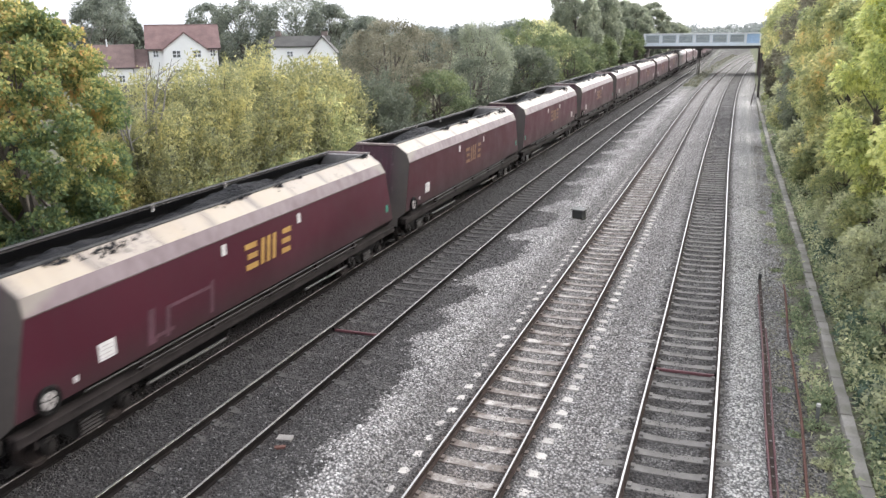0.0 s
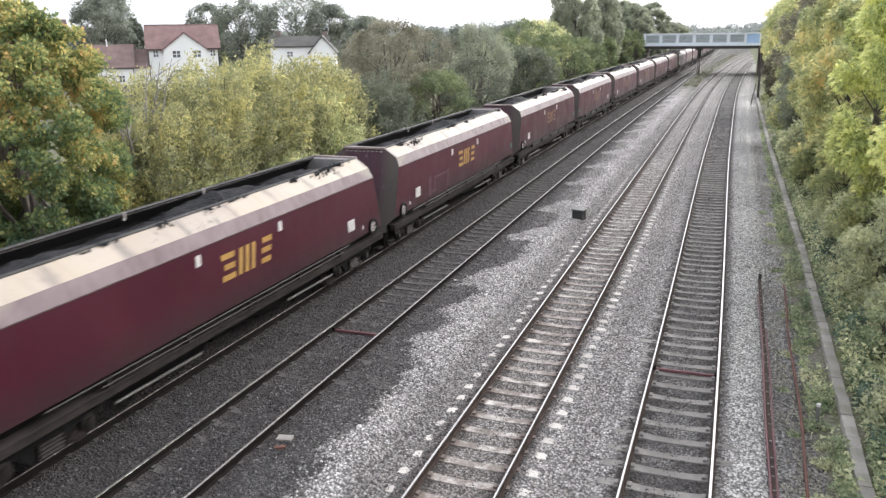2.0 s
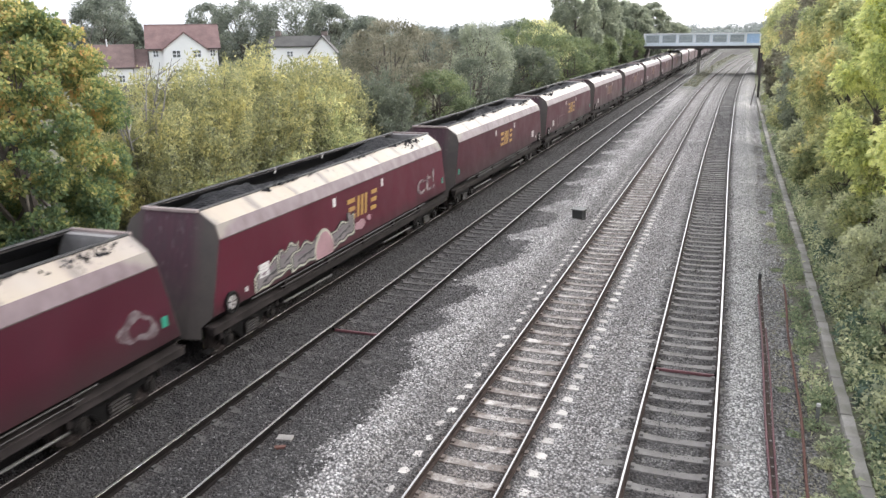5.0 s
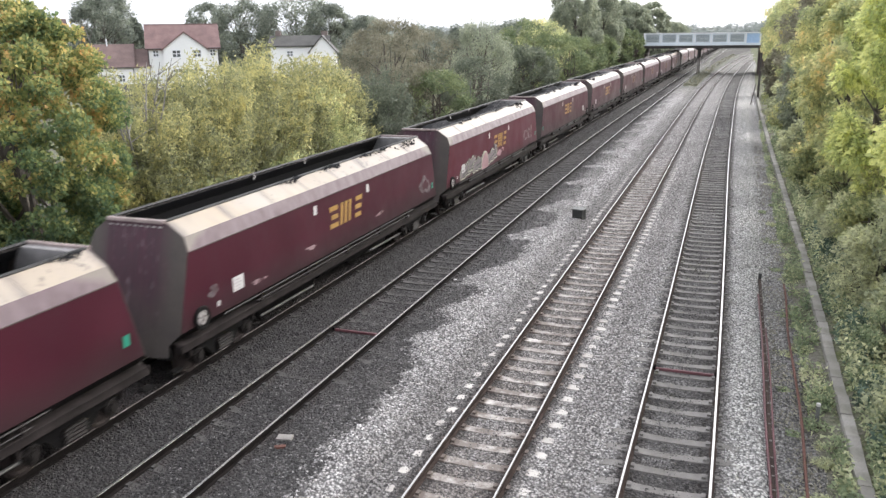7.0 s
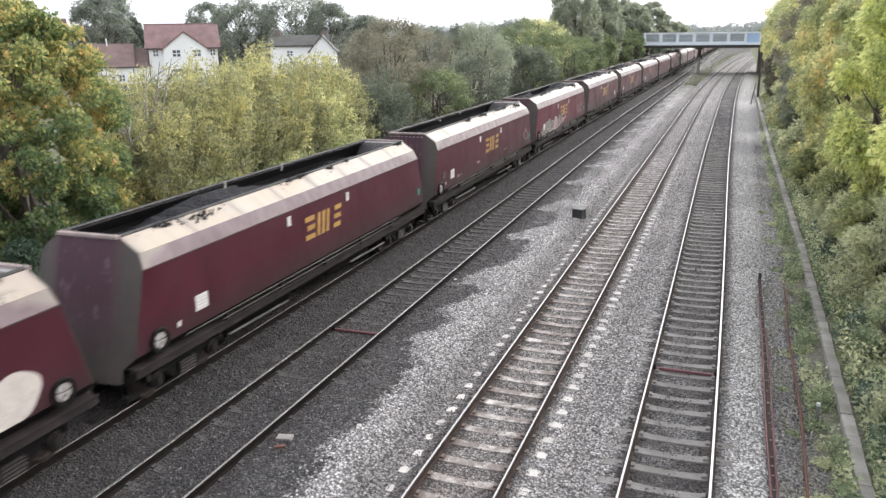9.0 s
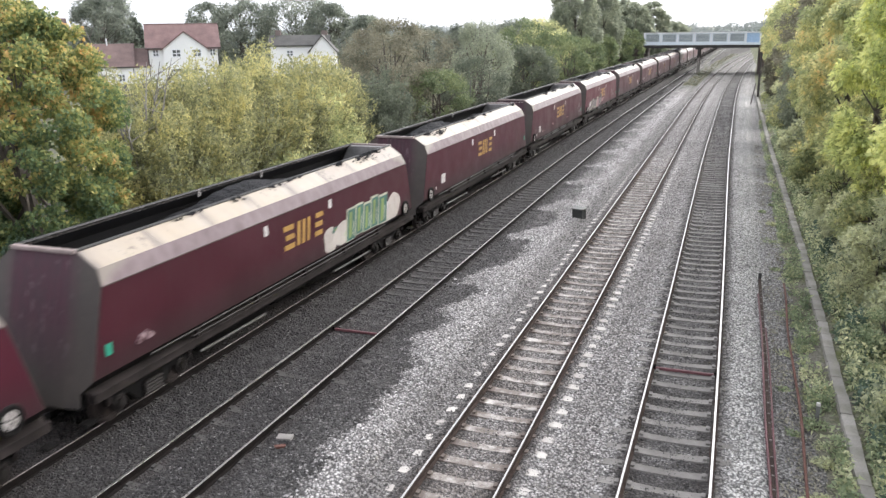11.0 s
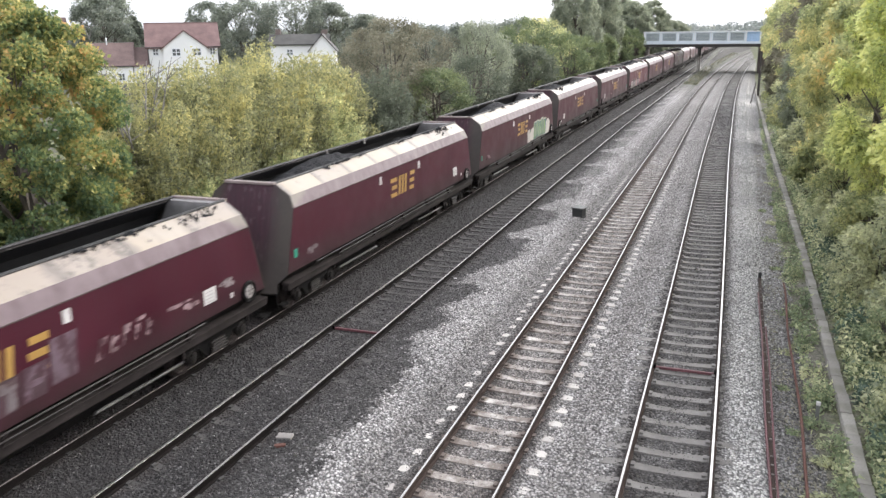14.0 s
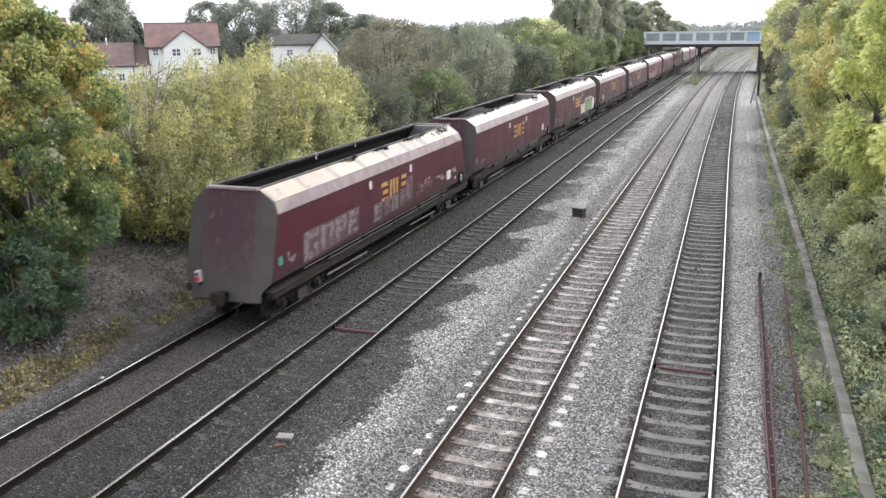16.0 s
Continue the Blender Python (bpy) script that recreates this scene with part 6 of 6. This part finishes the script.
def extras():
    """What sets single wagons apart: the tail lamp and the spray paint."""
    last = TRAIN[0]
    line = "wagons of the coal train"
    tagged(last, "last maroon coal hopper wagon with tail lamp and grey graffiti", "railway wagon", line)
    tagged(TRAIN[2], "maroon coal hopper wagon with white and green graffiti", "railway wagon", line)
    tagged(TRAIN[4], "maroon coal hopper wagon with scuffed grey marks on its side", "railway wagon", line)
    tagged(TRAIN[5], "maroon coal hopper wagon with silver and pink graffiti", "railway wagon", line)
    lamp = part("tail_lamp", box(-0.87, -8.50, 1.24, -0.71, -8.38, 1.56, 0.02), WHITE, last, "white tail lamp box")
    part("lens", lathe([(-8.54, 0.06), (-8.52, 0.075)], "y", 14), RED, lamp, "red lens").matrix_basis = pose(-0.79, 0, 1.34)
    part("lens", lathe([(-8.54, 0.035), (-8.52, 0.05)], "y", 14), GRIME, lamp, "dark upper lens").matrix_basis = pose(-0.79, 0, 1.47)
    part("lamp_iron", box(-0.84, -8.40, 1.1, -0.74, -8.28, 1.3), GRIME, last)
    # the last wagon: faded block letters that cannot be read, mauve and grey
    hook = ((0, 0, 0.34, 1), (0.34, 0.72, 1, 1), (0.34, 0, 1, 0.26), (0.66, 0.26, 1, 0.5))
    arch = ((0, 0, 0.32, 1), (0.32, 0.62, 0.72, 0.95), (0.66, 0, 1, 0.98))
    flag = ((0, 0, 0.34, 1), (0.34, 0.72, 0.95, 1), (0.34, 0.36, 0.85, 0.58), (0.7, 0.5, 1, 0.8))
    comb = ((0, 0, 0.34, 1), (0.34, 0.74, 1, 1), (0.34, 0.4, 0.8, 0.6), (0.34, 0, 0.9, 0.18))
    for c, z, w, h, g in ((-6.0, 1.84, 0.86, 0.8, hook), (-5.02, 1.86, 0.84, 0.74, arch), (-4.12, 1.88, 0.76, 0.74, flag), (-3.25, 1.9, 0.74, 0.72, comb)):
        glyph(last, c, z, w + 0.1, h + 0.1, ((0, 0, 1, 1),), SMOKED, 0.002, 0.12)
        glyph(last, c, z, w, h, g, FADED_GREY, 0.005, 0.12)
    for j, (c, w, m, g) in enumerate(((-1.35, 0.66, FADED_GREY, comb), (-0.6, 0.5, FADED_MAUVE, arch), (0.1, 0.6, FADED_GREY, arch), (0.8, 0.5, FADED_MAUVE, flag))):
        glyph(last, c, 1.80 + 0.03 * j, w + 0.08, 0.62, ((0, 0, 1, 1),), SMOKED, 0.009, 0.2)
        glyph(last, c, 1.80 + 0.03 * j, w, 0.56, g, m, 0.012, 0.2)
    glyph(last, 1.5, 2.08, 0.62, 0.86, ((0, 0, 1, 1),), FADED_MAUVE, 0.009, 0.1)
    r = random.Random(12)
    for c in (2.45, 2.8, 3.15, 3.5, 3.85):
        bars = [(r.uniform(0, 0.4), r.uniform(0, 0.8), r.uniform(0.5, 1), 0) for _ in range(3)]
        glyph(last, c, 1.92, 0.3, 0.52, [(a, b, d, b + 0.16) for a, b, d, _ in bars] + [(0.1, 0.1, 0.3, 0.7)], FADED_PINK, 0.004, 0.3)
    sh = [(blob(4.75, 1.98, 0.34, 0.05, 4, rough=0.5), FADED_PINK), (blob(5.2, 1.84, 0.24, 0.08, 7, rough=0.5), FADED_PINK), (blob(6.6, 1.95, 0.3, 0.1, 5, rough=0.5), FADED_CHALK), (blob(-7.1, 1.72, 0.2, 0.07, 6, rough=0.5), FADED_CHALK), (blob(-7.3, 1.86, 0.05, 0.14, 8, rough=0.4), FADED_CHALK)]
    spray(last, sh)
    # a white bubble and green lettering at the front of the third
    sh = [(blob(1.65, 1.7, 0.5, 0.36, 26, rough=0.2), SPRAY_WHITE), (slab(1.98, 1.94, 0.5, 0.16, 0.1), SPRAY_DARK), (slab(2.1, 1.62, 0.5, 0.16, 0.1), SPRAY_DARK), (slab(2.02, 1.94, 0.36, 0.06, 0.1), SPRAY_GREEN), (blob(2.35, 1.72, 0.5, 0.40, 21), SPRAY_WHITE), (blob(6.45, 1.78, 0.56, 0.46, 22, rough=0.1), SPRAY_WHITE), (blob(5.7, 1.5, 0.7, 0.2, 24, rough=0.3), SPRAY_WHITE), (blob(3.0, 1.62, 0.4, 0.2, 25, rough=0.3), SPRAY_CREAM)]
    for j, (c, w) in enumerate(((2.95, 0.5), (3.55, 0.46), (4.12, 0.46), (4.7, 0.46), (5.35, 0.6))):
        z, tall = 1.86 + 0.05 * (j % 2), 0.96 - 0.05 * (j % 3)
        sh.append((slab(c - 0.03, z + 0.02, w + 0.12, tall + 0.08, 0.16), SPRAY_CREAM))
        sh.append((slab(c, z, w + 0.05, tall, 0.16), SPRAY_DARK))
        sh.append((slab(c - 0.05, z, w * 0.42, tall * 0.84, 0.14), SPRAY_GREEN))
        sh.append((slab(c + 0.16, z - 0.12, 0.05, tall * 0.5, 0.08), SPRAY_CREAM))
    spray(TRAIN[2], sh + [(blob(-6.7, 1.72, 0.2, 0.12, 3, rough=0.5), FADED_PINK)])
    spray(TRAIN[1], [(blob(-6.8, 1.7, 0.3, 0.1, 31, rough=0.5), FADED_GREY)])
    # scuffs on the fifth
    spray(TRAIN[4], [(blob(-5.0, 1.62, 0.28, 0.07, 41, rough=0.5), FADED_PINK), (blob(-2.2, 1.78, 0.3, 0.05, 42, rough=0.5), FADED_PINK), (blob(2.6, 1.75, 0.3, 0.05, 43, rough=0.5), FADED_PINK),
                     (blob(6.9, 1.95, 0.5, 0.36, 44, rough=0.4), FADED_GREY), (blob(6.95, 1.95, 0.3, 0.2, 45, rough=0.3), MAROON), (blob(-6.9, 1.95, 0.2, 0.12, 46, rough=0.5), FADED_GREY)])
    # a long silver and pink piece on the sixth
    sh = []
    for y0, y1, z0, z1, h, seed in ((-6.3, -4.5, 1.62, 1.85, 0.5, 1), (-5.2, -4.2, 1.85, 1.95, 0.5, 2), (-4.5, -3.0, 1.72, 1.78, 0.52, 3), (-2.3, -0.7, 1.72, 1.92, 0.5, 4)):
        for grow, m in ((0.10, SPRAY_BLACK), (0.07, SPRAY_CREAM), (0.015, SPRAY_BLACK), (-0.03, SPRAY_GREY)):
            sh.append((wavy(y0 - grow, y1 + grow, z0, z1, h + 2 * grow, seed), m))
        sh.append((wavy(y0 + 0.3, y1 - 0.25, z0 - 0.08, z1 - 0.04, 0.07, seed + 9), SPRAY_BLACK))
        sh.append((wavy(y0 + 0.15, y1 - 0.7, z0 + 0.1, z1 + 0.02, 0.05, seed + 14), SPRAY_MAUVE))
    sh += [(blob(-2.68, 1.62, 0.62, 0.5, 95, rough=0.12), SPRAY_CREAM), (blob(-2.66, 1.58, 0.58, 0.46, 95, rough=0.12), SPRAY_PINK), (blob(-0.2, 1.74, 0.36, 0.16, 97), SPRAY_PINK), (blob(0.5, 1.84, 0.13, 0.1, 98), SPRAY_PINK), (blob(-0.95, 2.12, 0.12, 0.2, 99), SPRAY_GREY)]
    spray(TRAIN[5], sh)
    lettered(TRAIN[5], "ct!", 4.85, 1.70, 1.42, FADED_CHALK)
    glyph(TRAIN[7], -3.5, 1.86, 2.4, 0.8, ((0, 0, 0.09, 0.95), (0.03, 0.0, 0.12, 0.12), (0.1, 0.1, 0.36, 0.2), (0.24, 0.0, 0.3, 0.8), (0.24, 0.74, 0.95, 0.84), (0.90, 0.0, 0.96, 0.95)), FAINT, 0.003, 0.16)


extras()


def heading(y):
    return math.degrees(math.atan2(swing(0, y + 1) - swing(0, y - 1), 2.0))


def motions():
    """The train draws away, its speed sagging a little halfway; the wheels roll with it."""
    def along(k, t):
        lag = float(np.interp(t, (0, 3.5, 7, 9, 11, 12.5, 14.5, 16), (-0.02, 0.05, -0.2, -0.5, -0.5, -0.38, -0.2, 0.1)))
        return MIDDLE + PITCH * k + SPEED * (t - 8.0) + lag
    times = (0, 1.75, 3.5, 5.25, 7, 8, 9, 10, 11, 12.5, 14.5, 16)
    for k, w in enumerate(TRAIN):
        walk(w, [(t, pose(TRACKS[0] + swing(0, along(k, t)), along(k, t), 0, 0, 0, -heading(along(k, t)))) for t in times])
    turn = math.degrees(SPEED / 0.455)
    dt = 1 / 15
    for i, ws in enumerate(SPINNING[:36]):
        y, z = ws.location.y, ws.location.z
        walk(ws, [(j * dt, pose(0, y, z, -(turn * j * dt + 40 * i) % 360)) for j in range(241)])


motions()
